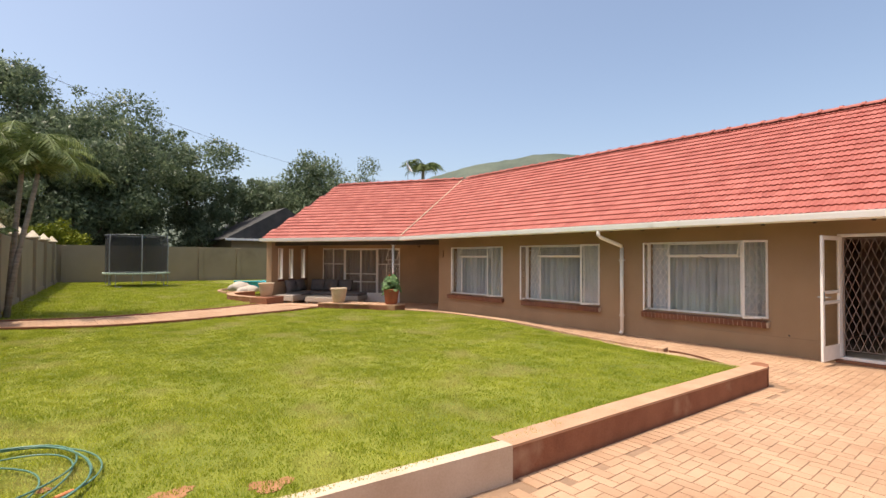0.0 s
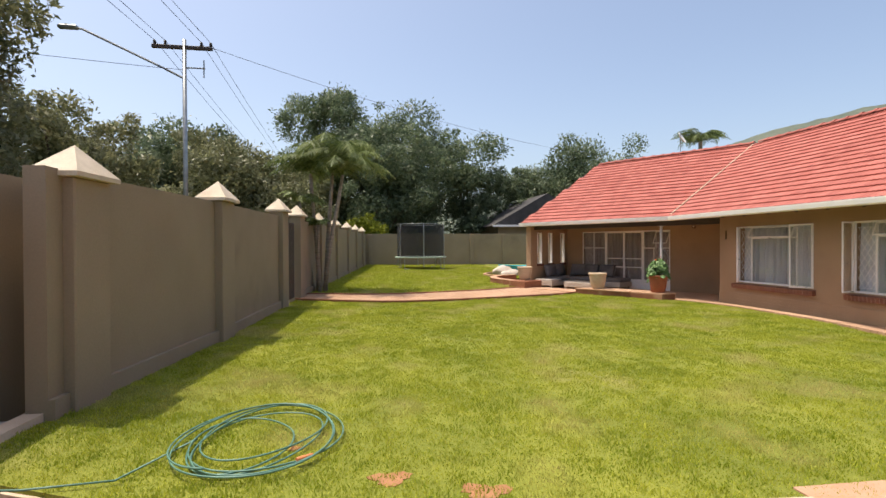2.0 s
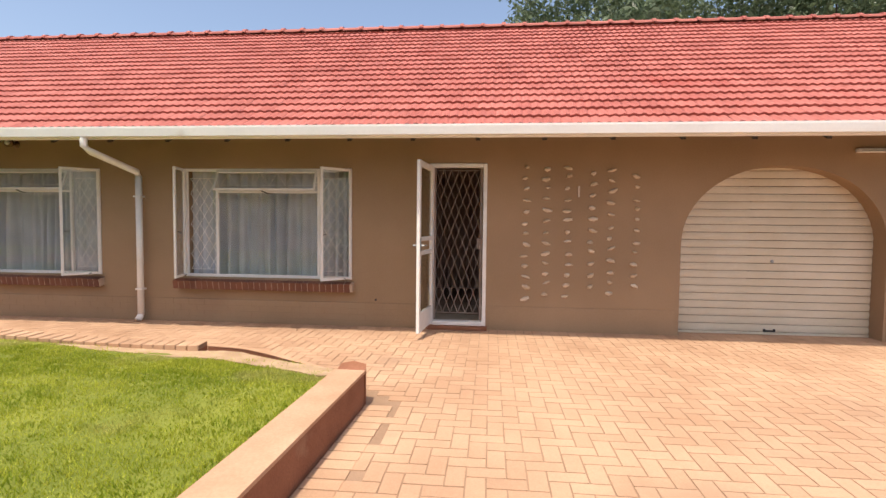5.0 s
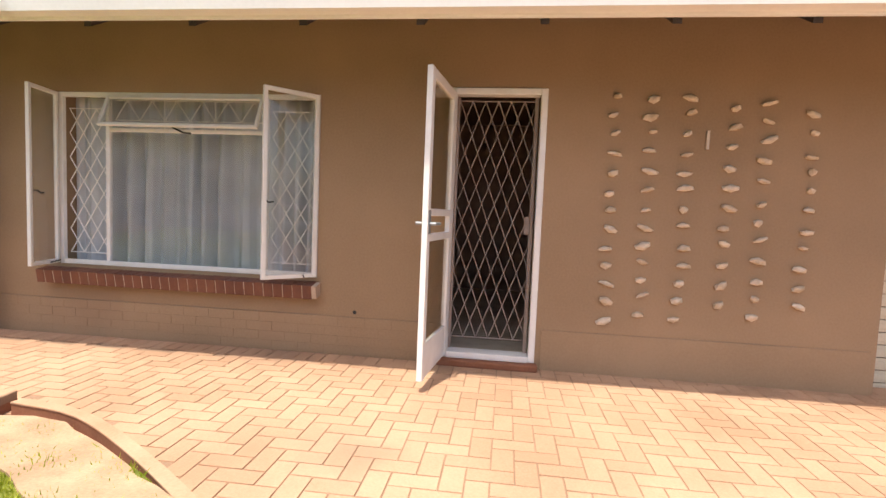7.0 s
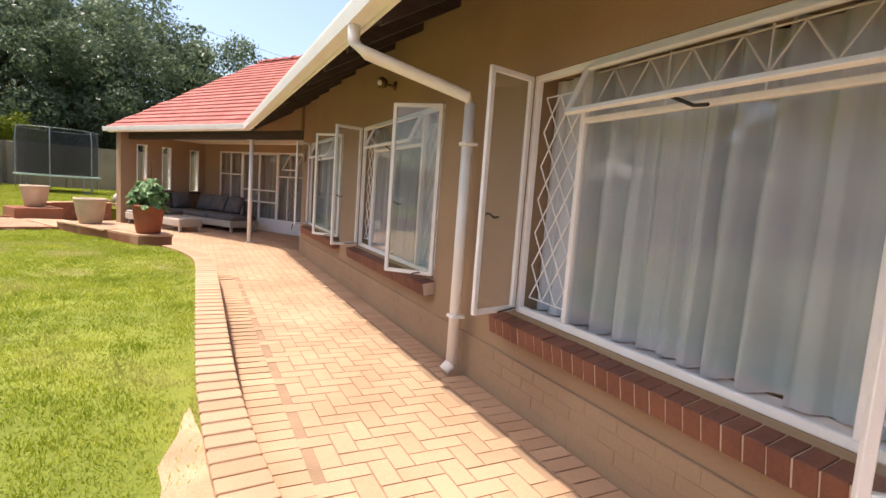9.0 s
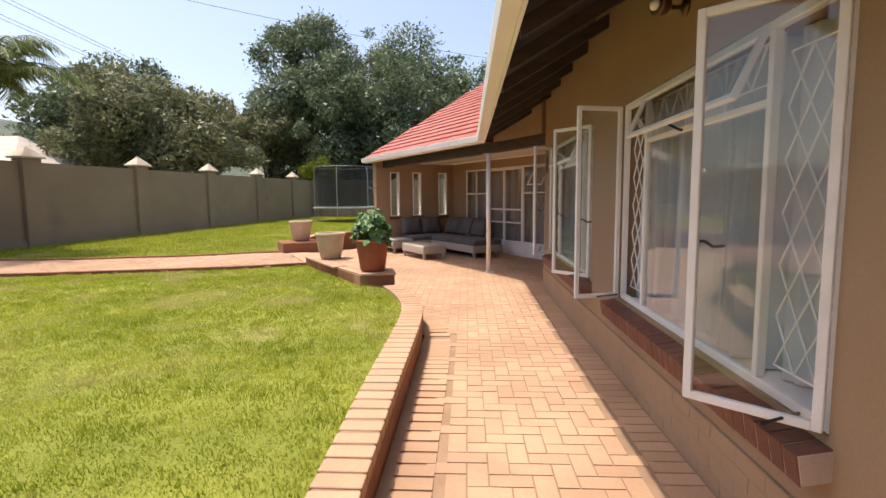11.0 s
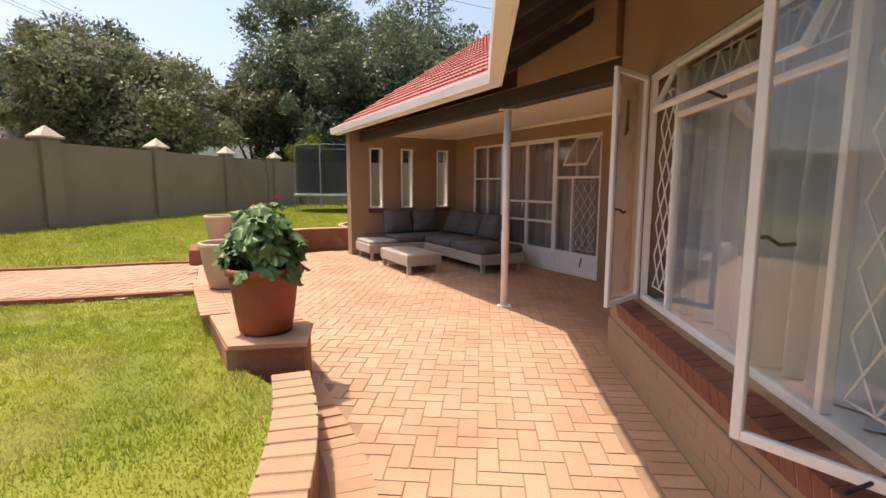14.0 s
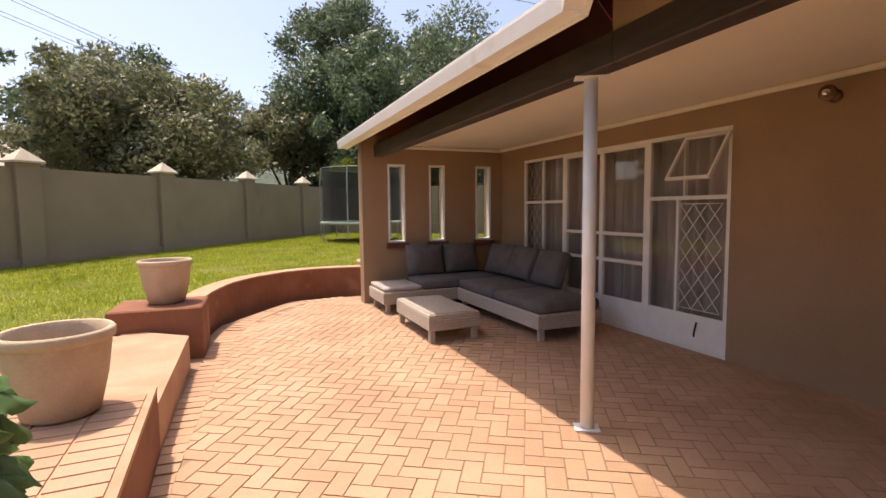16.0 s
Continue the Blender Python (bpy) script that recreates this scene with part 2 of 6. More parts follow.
def empty(name, m, label, category, group="", kind=""):
    ob = new(name)
    ob.empty_display_size = 0.1
    ob.matrix_world = m
    return tagged(ob, label, category, group, kind)


def boxes(items, bevel=0.0):
    """A bmesh of boxes (x0, x1, y0, y1, z0, z1), bevelled."""
    bm = bmesh.new()
    for x0, x1, y0, y1, z0, z1 in items:
        m = Matrix.Translation(((x0 + x1) / 2, (y0 + y1) / 2, (z0 + z1) / 2)) @ Matrix.Diagonal((abs(x1 - x0), abs(y1 - y0), abs(z1 - z0), 1))
        bmesh.ops.create_cube(bm, size=1, matrix=m)
    if bevel:
        bmesh.ops.bevel(bm, geom=bm.edges[:], offset=bevel, segments=1, affect="EDGES", clamp_overlap=True)
    return bm


def tube(points, r, n=8, bm=None, r_end=None):
    """A round bar along points, tapering to r_end."""
    bm = bm or bmesh.new()
    pts = [Vector(p) for p in points]
    rings = []
    for k, p in enumerate(pts):
        d = (pts[min(k + 1, len(pts) - 1)] - pts[max(k - 1, 0)]).normalized()
        a = d.orthogonal().normalized() if abs(d.z) > 0.9 else d.cross(Vector((0, 0, 1))).normalized()
        if abs(d.z) > 0.9:
            a = Vector((1, 0, 0)) - d * d.x
            a.normalize()
        c = d.cross(a)
        rr = r if r_end is None else r + (r_end - r) * k / (len(pts) - 1)
        rings.append([bm.verts.new(p + (a * math.cos(2 * math.pi * i / n) + c * math.sin(2 * math.pi * i / n)) * rr) for i in range(n)])
    for q, w in zip(rings, rings[1:]):
        for i in range(n):
            bm.faces.new((q[i], q[(i + 1) % n], w[(i + 1) % n], w[i]))
    bm.faces.new(rings[0][::-1])
    bm.faces.new(rings[-1])
    return bm


def lathe(profile, n=28, caps=True):
    """A turned shape from (radius, z) pairs."""
    bm = bmesh.new()
    rings = [[bm.verts.new((r * math.cos(2 * math.pi * i / n), r * math.sin(2 * math.pi * i / n), z)) for i in range(n)] for r, z in profile]
    for q, w in zip(rings, rings[1:]):
        for i in range(n):
            bm.faces.new((q[i], q[(i + 1) % n], w[(i + 1) % n], w[i]))
    if caps:
        bm.faces.new(rings[0][::-1])
        bm.faces.new(rings[-1])
    return bm


def prism(poly, z0, z1, bm=None):
    """An upright prism; z0 and z1 may be functions of (x, y)."""
    bm = bm or bmesh.new()
    f0 = z0 if callable(z0) else (lambda x, y: z0)
    f1 = z1 if callable(z1) else (lambda x, y: z1)
    lo = [bm.verts.new((x, y, f0(x, y))) for x, y in poly]
    hi = [bm.verts.new((x, y, f1(x, y))) for x, y in poly]
    n = len(poly)
    bm.faces.new(hi)
    bm.faces.new(lo[::-1])
    for i in range(n):
        bm.faces.new((lo[i], lo[(i + 1) % n], hi[(i + 1) % n], hi[i]))
    bmesh.ops.recalc_face_normals(bm, faces=bm.faces[:])
    return bm


def ribbon(line, w0, w1, z0, z1, bm=None):
    """A wall along a plan line, from w0 to w1 to its right-hand side."""
    bm = bm or bmesh.new()
    pts = [Vector((x, y)) for x, y in line]
    rows = []
    for k, p in enumerate(pts):
        d = (pts[min(k + 1, len(pts) - 1)] - pts[max(k - 1, 0)]).normalized()
        nrm = Vector((d.y, -d.x))
        a, b = p + nrm * w0, p + nrm * w1
        za = z0(a.x, a.y) if callable(z0) else z0
        zb = z1(a.x, a.y) if callable(z1) else z1
        rows.append([bm.verts.new((a.x, a.y, za)), bm.verts.new((a.x, a.y, zb)), bm.verts.new((b.x, b.y, zb)), bm.verts.new((b.x, b.y, za))])
    for q, w in zip(rows, rows[1:]):
        for i in range(4):
            bm.faces.new((q[i], q[(i + 1) % 4], w[(i + 1) % 4], w[i]))
    bm.faces.new(rows[0][::-1])
    bm.faces.new(rows[-1])
    bmesh.ops.recalc_face_normals(bm, faces=bm.faces[:])
    return bm


def smooth_line(line, step=0.12):
    """A Catmull-Rom line through plan points."""
    p = [Vector(q) for q in line]
    p = [p[0] * 2 - p[1]] + p + [p[-1] * 2 - p[-2]]
    out = []
    for a, b, c, d in zip(p, p[1:], p[2:], p[3:]):
        n = max(2, int((c - b).length / step))
        for k in range(n):
            t = k / n
            out.append(0.5 * (2 * b + (c - a) * t + (2 * a - 5 * b + 4 * c - d) * t * t + (3 * b - a - 3 * c + d) * t ** 3))
    out.append(p[-2])
    return [tuple(q) for q in out]


def inside(poly, x, y):
    """Even-odd test for numpy arrays of points."""
    c = np.zeros(np.shape(x), bool)
    for (x0, y0), (x1, y1) in zip(poly, poly[1:] + poly[:1]):
        if y0 != y1:
            c ^= ((y0 > y) != (y1 > y)) & (x < (x1 - x0) * (y - y0) / (y1 - y0) + x0)
    return c


# ---- plan ----
FLOOR = -0.05
WALL_X, EAVE_X, EAVE_Z, RIDGE_X, RIDGE_Z = 10.5, 9.58, 2.44, 13.4, 4.93
CORNER_Y = 13.62
MEET_Y, MEET_W = 14.54, -0.25          # where the two eaves meet: along the main eave, along the wing's
WING = pose(9.48, 14.75, 0, 0, 0, 32)        # local y runs along the wing's eave, x into the wing
DOOR_X, GABLE_Y = 2.52, 5.2


def wing(x, y, z=0.0):
    return WING @ Vector((x, y, z))


def kerb_z(y):
    k = min(1.0, max(0.0, (y - 4.9) / 4.2))
    return 0.055 + 0.165 * k * k * (3 - 2 * k)


def lawn_z(x, y):
    z = 0.17 + 0.012 * max(0.0, 6 - x) + 0.006 * max(0.0, y - 8)
    k = min(1.0, max(0.0, (x - 7.5) / 1.1)) * min(1.0, max(0.0, (8.6 - y) / 3.6))
    return z - 0.185 * k + 0.012 * noise.noise(Vector((x * 0.7, y * 0.7, 0)))

# ---- setting: ground, lawn, paving ----
from mathutils.geometry import delaunay_2d_cdt


def sheet(name, poly, zf, material, step, parent=None):
    """A ground sheet over a plan polygon, with a skirt down."""
    xs, ys = [p[0] for p in poly], [p[1] for p in poly]
    gx, gy = np.meshgrid(np.arange(min(xs), max(xs), step), np.arange(min(ys), max(ys), step))
    ok = inside(poly, gx, gy)
    pts = [Vector(p) for p in poly] + [Vector((a, b)) for a, b in zip(gx[ok], gy[ok])]
    n = len(poly)
    v, _, f, *_ = delaunay_2d_cdt(pts, [(i, (i + 1) % n) for i in range(n)], [], 1, 1e-5)
    verts = [(p.x, p.y, zf(p.x, p.y)) for p in v]
    faces = [tuple(q) for q in f]
    k = len(verts)
    verts += [(p[0], p[1], zf(p[0], p[1]) - 0.5) for p in poly]
    faces += [(k + i, k + (i + 1) % n, (i + 1) % n, i) for i in range(n)]
    return raw(name, verts, faces, material, parent)


gr = []
for r in (0, 12, 25, 45, 80, 150, 300, 700, 1600, 3000):
    gr.append([(5 + r * math.cos(2 * math.pi * i / 48), 12 + r * math.sin(2 * math.pi * i / 48), -0.16) for i in range(48)])
ground = raw("ground", [p for q in gr for p in q], [(a * 48 + i, a * 48 + (i + 1) % 48, (a + 1) * 48 + (i + 1) % 48, (a + 1) * 48 + i) for a in range(1, 9) for i in range(48)] + [tuple(range(48, 96))], M_GROUND)
tagged(ground, "dry green and brown ground beyond the garden", "ground", kind="structure")

KERB_LINE = smooth_line([(8.80, 4.90), (8.71, 5.7), (8.66, 6.6), (8.65, 8.0), (8.65, 9.6), (8.63, 10.7), (8.50, 11.45), (8.18, 12.25)])
WALL_LINE = [(-2.06, 4.4), (-2.04, 5.4), (-1.62, 8.6), (-1.18, 14.0), (0.75, 33.0)]
PATH_NEAR = [(-1.2, 13.45), (0.4, 12.85), (1.6, 12.72), (3.2, 13.10), (4.96, 13.72), (6.45, 14.35)]
PATH_FAR = [(5.45, 16.15), (3.46, 15.2), (1.72, 14.58), (0.4, 14.45), (-1.1, 14.75)]
LAWN_FRONT = [(-2.15, 4.2), (-0.6, 3.5), (1.05, 3.22), (2.75, 3.08), (7.70, 2.92), (8.02, 3.17), (8.43, 3.73), (8.80, 4.45)] + KERB_LINE[1:-1] + [(7.9, 12.38), (6.82, 13.78)] + PATH_NEAR[::-1] + [(-1.62, 8.6), (-2.04, 5.4)]
CURVE = smooth_line([(5.72, 16.45), (5.35, 17.3), (5.12, 18.3), (5.28, 19.3), (5.75, 19.95), (6.45, 20.3)])
LAWN_BACK = PATH_FAR[:1] + [(p[0] - 0.05, p[1]) for p in CURVE] + [(7.2, 21.2), (13.0, 26.0), (14.0, 33.0), (0.75, 33.0), (-1.1, 14.75)] + PATH_FAR[:0:-1]
lawn = sheet("lawn", LAWN_FRONT, lawn_z, M_LAWN, 0.35)
tagged(lawn, "bright green mown lawn with straw-coloured patches", "lawn", kind="structure")
lawn_b = sheet("lawn", LAWN_BACK, lawn_z, M_LAWN, 0.6)
tagged(lawn_b, "bright green lawn rising to the garden wall", "lawn", kind="structure")

PAVED = [(14.0, 2.0), (14.0, -9.0), (-3.5, -9.0), (-3.5, 2.9), (-2.15, 4.1), (1.05, 3.15), (7.6, 2.88), (8.0, 3.1), (8.43, 3.68), (8.85, 4.45), (8.8, 5.0), (8.8, 6.0), (8.85, 10.8), (8.3, 12.3), (7.0, 14.4), (6.1, 16.0), (5.5, 17.6), (5.6, 19.3), (6.5, 19.9), (9.5, 21.4), (13.4, 14.8), (13.4, 13.4), (10.6, 13.4), (10.6, 2.0)]
paving = sheet("paving", PAVED, lambda x, y: FLOOR - 0.0055, M_JOINT, 1.5)
tagged(paving, "clay brick paving in herringbone round the house", "paving", kind="structure")


def paver_mesh(w, h, name):
    c = 0.0025
    v = [(-w / 2, -h / 2, -0.02), (w / 2, -h / 2, -0.02), (w / 2, h / 2, -0.02), (-w / 2, h / 2, -0.02),
         (-w / 2 + c, -h / 2 + c, 0), (w / 2 - c, -h / 2 + c, 0), (w / 2 - c, h / 2 - c, 0), (-w / 2 + c, h / 2 - c, 0)]
    f = [(4, 5, 6, 7), (0, 1, 5, 4), (1, 2, 6, 5), (2, 3, 7, 6), (3, 0, 4, 7)]
    return np.array(v), f


def lay(name, places, material, parent, kind="stuff"):
    """Joins bricks at (x, y, z, turn, length, width) into one mesh."""
    verts, faces = [], []
    for x, y, z, a, l, w in places:
        v, f = paver_mesh(l, w, name)
        ca, sa = math.cos(a), math.sin(a)
        k = len(verts)
        tx, ty = random.uniform(-0.004, 0.004), random.uniform(-0.004, 0.004)
        verts += [(x + p[0] * ca - p[1] * sa, y + p[0] * sa + p[1] * ca, z + p[2] + p[0] * tx + p[1] * ty) for p in v]
        faces += [tuple(k + i for i in q) for q in f]
    ob = raw(name, verts, faces, material, parent)
    return tagged(ob, kind=kind)


U = 0.112
near_pavers, far_pavers = [], []
PAVE_IN = [(9.14, 4.9), (9.14, 10.7), (9.0, 11.5), (8.55, 12.4), (7.3, 14.4), (6.4, 16.0), (5.85, 17.6), (5.9, 19.2), (6.6, 19.8), (9.5, 21.4), (13.4, 14.8), (13.4, 13.4), (10.5, 13.4), (10.24, 13.3), (10.24, 5.0), (10.45, 2.6), (10.6, 1.8), (11.5, 1.8), (11.5, -6.0), (3.0, -6.0), (-3.0, -3.0), (-3.0, 2.9), (1.05, 3.05), (2.75, 2.80), (7.68, 2.60), (7.9, 2.95), (8.5, 3.6), (9.0, 4.5)]
for i in range(-30, 110):
    for j in range(-55, 190):
        t = (i - j) % 4
        if t not in (0, 3):
            continue
        x, y = (i + (1.0 if t == 0 else 0.5)) * U, (j + (0.5 if t == 0 else 1.0)) * U
        far_pavers.append((x, y, t))
xy = np.array([(p[0], p[1]) for p in far_pavers])
keep = inside(PAVE_IN, xy[:, 0], xy[:, 1])
all_pavers = [p for p, k in zip(far_pavers, keep) if k]
far_pavers, near_pavers = [], []
for x, y, t in all_pavers:
    row = (x, y, FLOOR + random.uniform(-0.001, 0.001), 0 if t == 0 else math.pi / 2, 2 * U - 0.0045, U - 0.0045)
    (near_pavers if 9.1 < x < 10.3 and 8.6 < y < 14.2 and len(near_pavers) < 300 else far_pavers).append(row)
lay("herringbone_pavers", far_pavers, M_PAVER, paving)

# soldier course at the foot of the house wall and along the kerb
sold = [(10.37, 2.9 + k * 0.112, FLOOR + 0.002, 0, 0.215, 0.105) for k in range(95)]
kl = [Vector(p) for p in smooth_line([(9.02, 4.9), (9.02, 7.5), (9.02, 10.6), (8.86, 11.5), (8.38, 12.45), (7.35, 14.2), (6.5, 15.9), (5.85, 17.3), (5.7, 18.4), (5.85, 19.2), (6.4, 19.75)], 0.112)]
for a, b in zip(kl, kl[1:]):
    d = b - a
    sold.append((a.x, a.y, FLOOR + 0.003, math.atan2(d.y, d.x) + math.pi / 2, 0.215, 0.105))
for k in range(43):
    x = 2.85 + k * 0.112
    sold.append((x, 2.925 - (x - 2.75) * 0.041, FLOOR + 0.003, math.pi / 2, 0.215, 0.105))
lay("soldier_pavers", sold, M_PAVER, paving)

# cross path to the garden gate
path_poly = PATH_NEAR + PATH_FAR
path = sheet("garden_path", path_poly, lambda x, y: lawn_z(x, y) + 0.015, M_JOINT, 0.5)
tagged(path, "brick path across the lawn to the garden gate", "path", kind="structure")
pp = []
for i in range(-14, 62):
    for j in range(110, 150):
        t = (i - j) % 4
        if t in (0, 3):
            pp.append(((i + (1.0 if t == 0 else 0.5)) * U, (j + (0.5 if t == 0 else 1.0)) * U, t))
k = inside(path_poly, np.array([p[0] for p in pp]), np.array([p[1] for p in pp]))
lay("path_pavers", [(x, y, lawn_z(x, y) + 0.024, 0 if t == 0 else math.pi / 2, 2 * U - 0.0045, U - 0.0045) for (x, y, t), q in zip(pp, k) if q], M_PAVER, path)
for line in (smooth_line(PATH_NEAR), smooth_line(PATH_FAR)):
    edge = link("path_kerb", ribbon(line, -0.05, 0.05, lambda x, y: lawn_z(x, y) - 0.1, lambda x, y: lawn_z(x, y) + 0.05), M_KERB)
    tagged(edge, "low brick-red edging of the garden path", "kerb", kind="structure")

# retaining kerb between lawn and driveway
drive_line = [(7.60, 2.86), (6.0, 2.93), (4.4, 3.0), (2.75, 3.06)]
kerb = link("driveway_kerb", ribbon(drive_line, -0.02, 0.20, FLOOR - 0.1, 0.20), M_KERB)
tagged(kerb, "rust-red plastered retaining kerb beside the driveway", "kerb", kind="structure")
part("kerb_top", ribbon(drive_line, -0.03, 0.21, 0.20, 0.222), M_KERBTOP, kerb, "worn salmon top of the kerb")
pale_line = [(2.74, 3.05), (1.0, 3.22), (-0.6, 3.5), (-2.1, 4.2)]
kerb2 = link("driveway_kerb", ribbon(pale_line, -0.04, 0.085, FLOOR - 0.1, 0.235), M_KERBPALE)
tagged(kerb2, "pale plastered retaining kerb beside the driveway", "kerb", kind="structure")
kerb3 = link("driveway_kerb", prism([(7.602, 2.83), (7.70, 2.85), (7.74, 2.96), (7.70, 3.05), (7.604, 3.05)], FLOOR - 0.1, lambda x, y: 0.222 + 0.25 * max(0.0, x - 7.62)), M_KERB)
tagged(kerb3, "end of the rust-red kerb with a broken corner", "kerb", kind="structure")
edge_line = smooth_line([(7.735, 2.97), (8.06, 3.16), (8.47, 3.72), (8.84, 4.38), (8.93, 4.86)])


def edging_z(x, y):
    return 0.018 + 0.20 * max(0.0, 1 - (x - 7.70) / 0.42) ** 1.5


edge = link("lawn_edging", ribbon(edge_line, -0.02, 0.035, FLOOR - 0.1, edging_z), M_KERB)
tagged(edge, "thin brick edging where lawn meets paving", "kerb", kind="structure")
part("edging_top", ribbon(edge_line, -0.025, 0.04, edging_z, lambda x, y: edging_z(x, y) + 0.008), M_KERBTOP, edge, "worn salmon top")
EARTH = [(x + 0.05 * noise.noise(Vector((5 * x, 5 * y, 0))), y + 0.08 * noise.noise(Vector((4 * x, 4 * y, 7)))) for x, y in smooth_line([(7.74, 3.02), (8.02, 3.20), (8.42, 3.76), (8.80, 4.42), (8.77, 5.2), (8.69, 6.0), (8.62, 6.3), (8.53, 5.9), (8.50, 5.2), (8.46, 4.6), (8.18, 4.05), (7.92, 3.62), (7.62, 3.22)])]
BARE = [EARTH]
earth = sheet("earth_strip", EARTH, lambda x, y: lawn_z(x, y) + 0.012, M_EARTH, 0.12)
tagged(earth, "bare sandy strip at the lawn's edge", "earth", kind="structure")

# brick kerb along the path
kerb4 = link("path_kerb", ribbon(KERB_LINE, -0.005, 0.205, FLOOR - 0.1, lambda x, y: kerb_z(y) - 0.05), M_KERB)
tagged(kerb4, "raised brick kerb between lawn and house path", "kerb", kind="structure")
part("mortar", ribbon(KERB_LINE, -0.002, 0.202, lambda x, y: kerb_z(y) - 0.05, lambda x, y: kerb_z(y) - 0.006), M_JOINT, kerb4, "sandy mortar")
K_BRICKS = [Vector(p) for p in smooth_line(KERB_LINE[::6] + KERB_LINE[-1:], 0.113)]
brick_me = None
for a, b in zip(K_BRICKS, K_BRICKS[1:]):
    d = (b - a).normalized()
    c = (a + b) / 2 + Vector((d.y, -d.x)) * 0.10
    if brick_me is None:
        first = part("brick", boxes([(-0.112, 0.112, -0.0525, 0.0525, -0.02, 0.05)], 0.004), M_PAVER_O, kerb4)
        brick_me = first.data
    else:
        first = new("brick", brick_me)
        first.parent = kerb4
    first.matrix_local = pose(c.x, c.y, kerb_z(c.y) - 0.05 + random.uniform(-0.0015, 0.0015), 0, 0, math.degrees(math.atan2(d.y, d.x)) + 90 + random.uniform(-1.5, 1.5))

# raised ledge for the pots and the curved retaining wall of the patio
LEDGE = [(7.85, 12.33), (8.30, 12.45), (8.18, 12.92), (7.15, 14.5), (6.45, 14.35), (6.82, 13.78)]
landing = link("landing", prism([(7.15, 14.502), (6.25, 16.0), (5.5, 16.1), (6.45, 14.352)], FLOOR - 0.1, 0.25), M_KERBTOP)
tagged(landing, "paved landing where the garden path meets the patio", "landing", kind="structure")
ledge = link("ledge", prism(LEDGE, FLOOR - 0.1, 0.33), M_KERB)
tagged(ledge, "low rust-red ledge with a paved top for the pots", "ledge", kind="structure")
part("ledge_top", prism([(x + 0.02 * (x - 7.1), y + 0.005 * (y - 14)) for x, y in LEDGE], 0.33, 0.358), M_KERBTOP, ledge, "sunlit brick-coloured ledge top")
LEDGE_A = math.atan2(14.45 - 12.45, 6.8 - 8.1)
lrow = []
for i in range(-2, 30):
    for j in range(-8, 9):
        u, v = i * 0.112, j * 0.224
        lrow.append((8.05 + u * math.cos(LEDGE_A) - v * math.sin(LEDGE_A), 12.45 + u * math.sin(LEDGE_A) + v * math.cos(LEDGE_A), 0.365, LEDGE_A + math.pi / 2, 0.216, 0.104))
lk = inside([(7.30 + (x - 7.30) * 0.78, 13.5 + (y - 13.5) * 0.80) for x, y in LEDGE], np.array([p[0] for p in lrow]), np.array([p[1] for p in lrow]))
lay("ledge_pavers", [p for p, q in zip(lrow, lk) if q], M_PAVER, ledge)
pedestal = link("pedestal", boxes([(-0.48, 0.34, -0.32, 0.36, -0.2, 0.46)], 0.015), M_KERB, m=pose(5.72, 16.42, 0, 0, 0, 30))
tagged(pedestal, "square rust-red plastered pedestal under a pot", "pedestal", kind="structure")
curve_wall = link("curved_retaining_wall", ribbon(CURVE, -0.02, 0.20, FLOOR - 0.1, 0.40), M_KERB)
tagged(curve_wall, "curved rust-red retaining wall round the patio", "wall", kind="structure")
part("wall_coping", ribbon(CURVE, -0.03, 0.22, 0.40, 0.42), M_KERBTOP, curve_wall, "worn salmon coping")

# ---- setting: the house ----
def wall_cells(y0, y1, z1, openings, x0, x1, z0=-0.2):
    """Boxes that fill a wall along y round rectangular openings (ya, yb, za, zb)."""
    ys = sorted({y0, y1, *[v for o in openings for v in o[:2]]})
    out = []
    for a, b in zip(ys, ys[1:]):
        mid = (a + b) / 2
        cuts = sorted([(o[2], o[3]) for o in openings if o[0] <= mid <= o[1]])
        z = z0
        for c, d in cuts:
            if c > z:
                out.append((x0, x1, a, b, z, c))
            z = d
        if z < z1:
            out.append((x0, x1, a, b, z, z1))
    return out


WIN = [(10.62, 12.93), (7.36, 9.70), (3.75, 6.12)]
DOOR = (1.95, 2.70)
ARCH = [(-2.92, -0.50), (-5.75, -3.33)]
ops = [(a, b, 0.575, 2.065) for a, b in WIN] + [(*DOOR, FLOOR - 0.2, 2.13)] + [(a, b, FLOOR - 0.2, 2.13) for a, b in ARCH]
cells = wall_cells(-11.0, CORNER_Y, 2.62, ops, WALL_X, WALL_X + 0.23)
wall_bm = boxes(cells)
for a, b in ARCH:
    n, half, c = 40, (b - a) / 2, (a + b) / 2
    ring = []
    for k in range(n + 1):
        y = c - half * math.cos(math.pi * k / n)
        q = min(1.0, abs(y - c) / half)
        z = 1.10 + 1.0 * (1 - q ** 2.1) ** (1 / 2.1)
        ring.append([wall_bm.verts.new((x, y, h)) for x in (WALL_X, WALL_X + 0.23) for h in (z, 2.13)])
    for p, q in zip(ring, ring[1:]):
        wall_bm.faces.new((p[0], p[1], q[1], q[0]))
        wall_bm.faces.new((p[0], q[0], q[2], p[2]))
        wall_bm.faces.new((p[3], p[2], q[2], q[3]))
wall_front = link("wall_front", wall_bm, M_WALL)
tagged(wall_front, "tan plastered front wall of the house", "wall", kind="structure")
part("plinth", boxes([(WALL_X - 0.012, WALL_X, y0, y1, -0.2, 0.27) for y0, y1 in ((2.74, CORNER_Y + 0.012), (-0.46, 1.91), (-3.29, -2.96))], 0.003), M_WALL, wall_front, "painted brick plinth with a ledge line")
pl = []
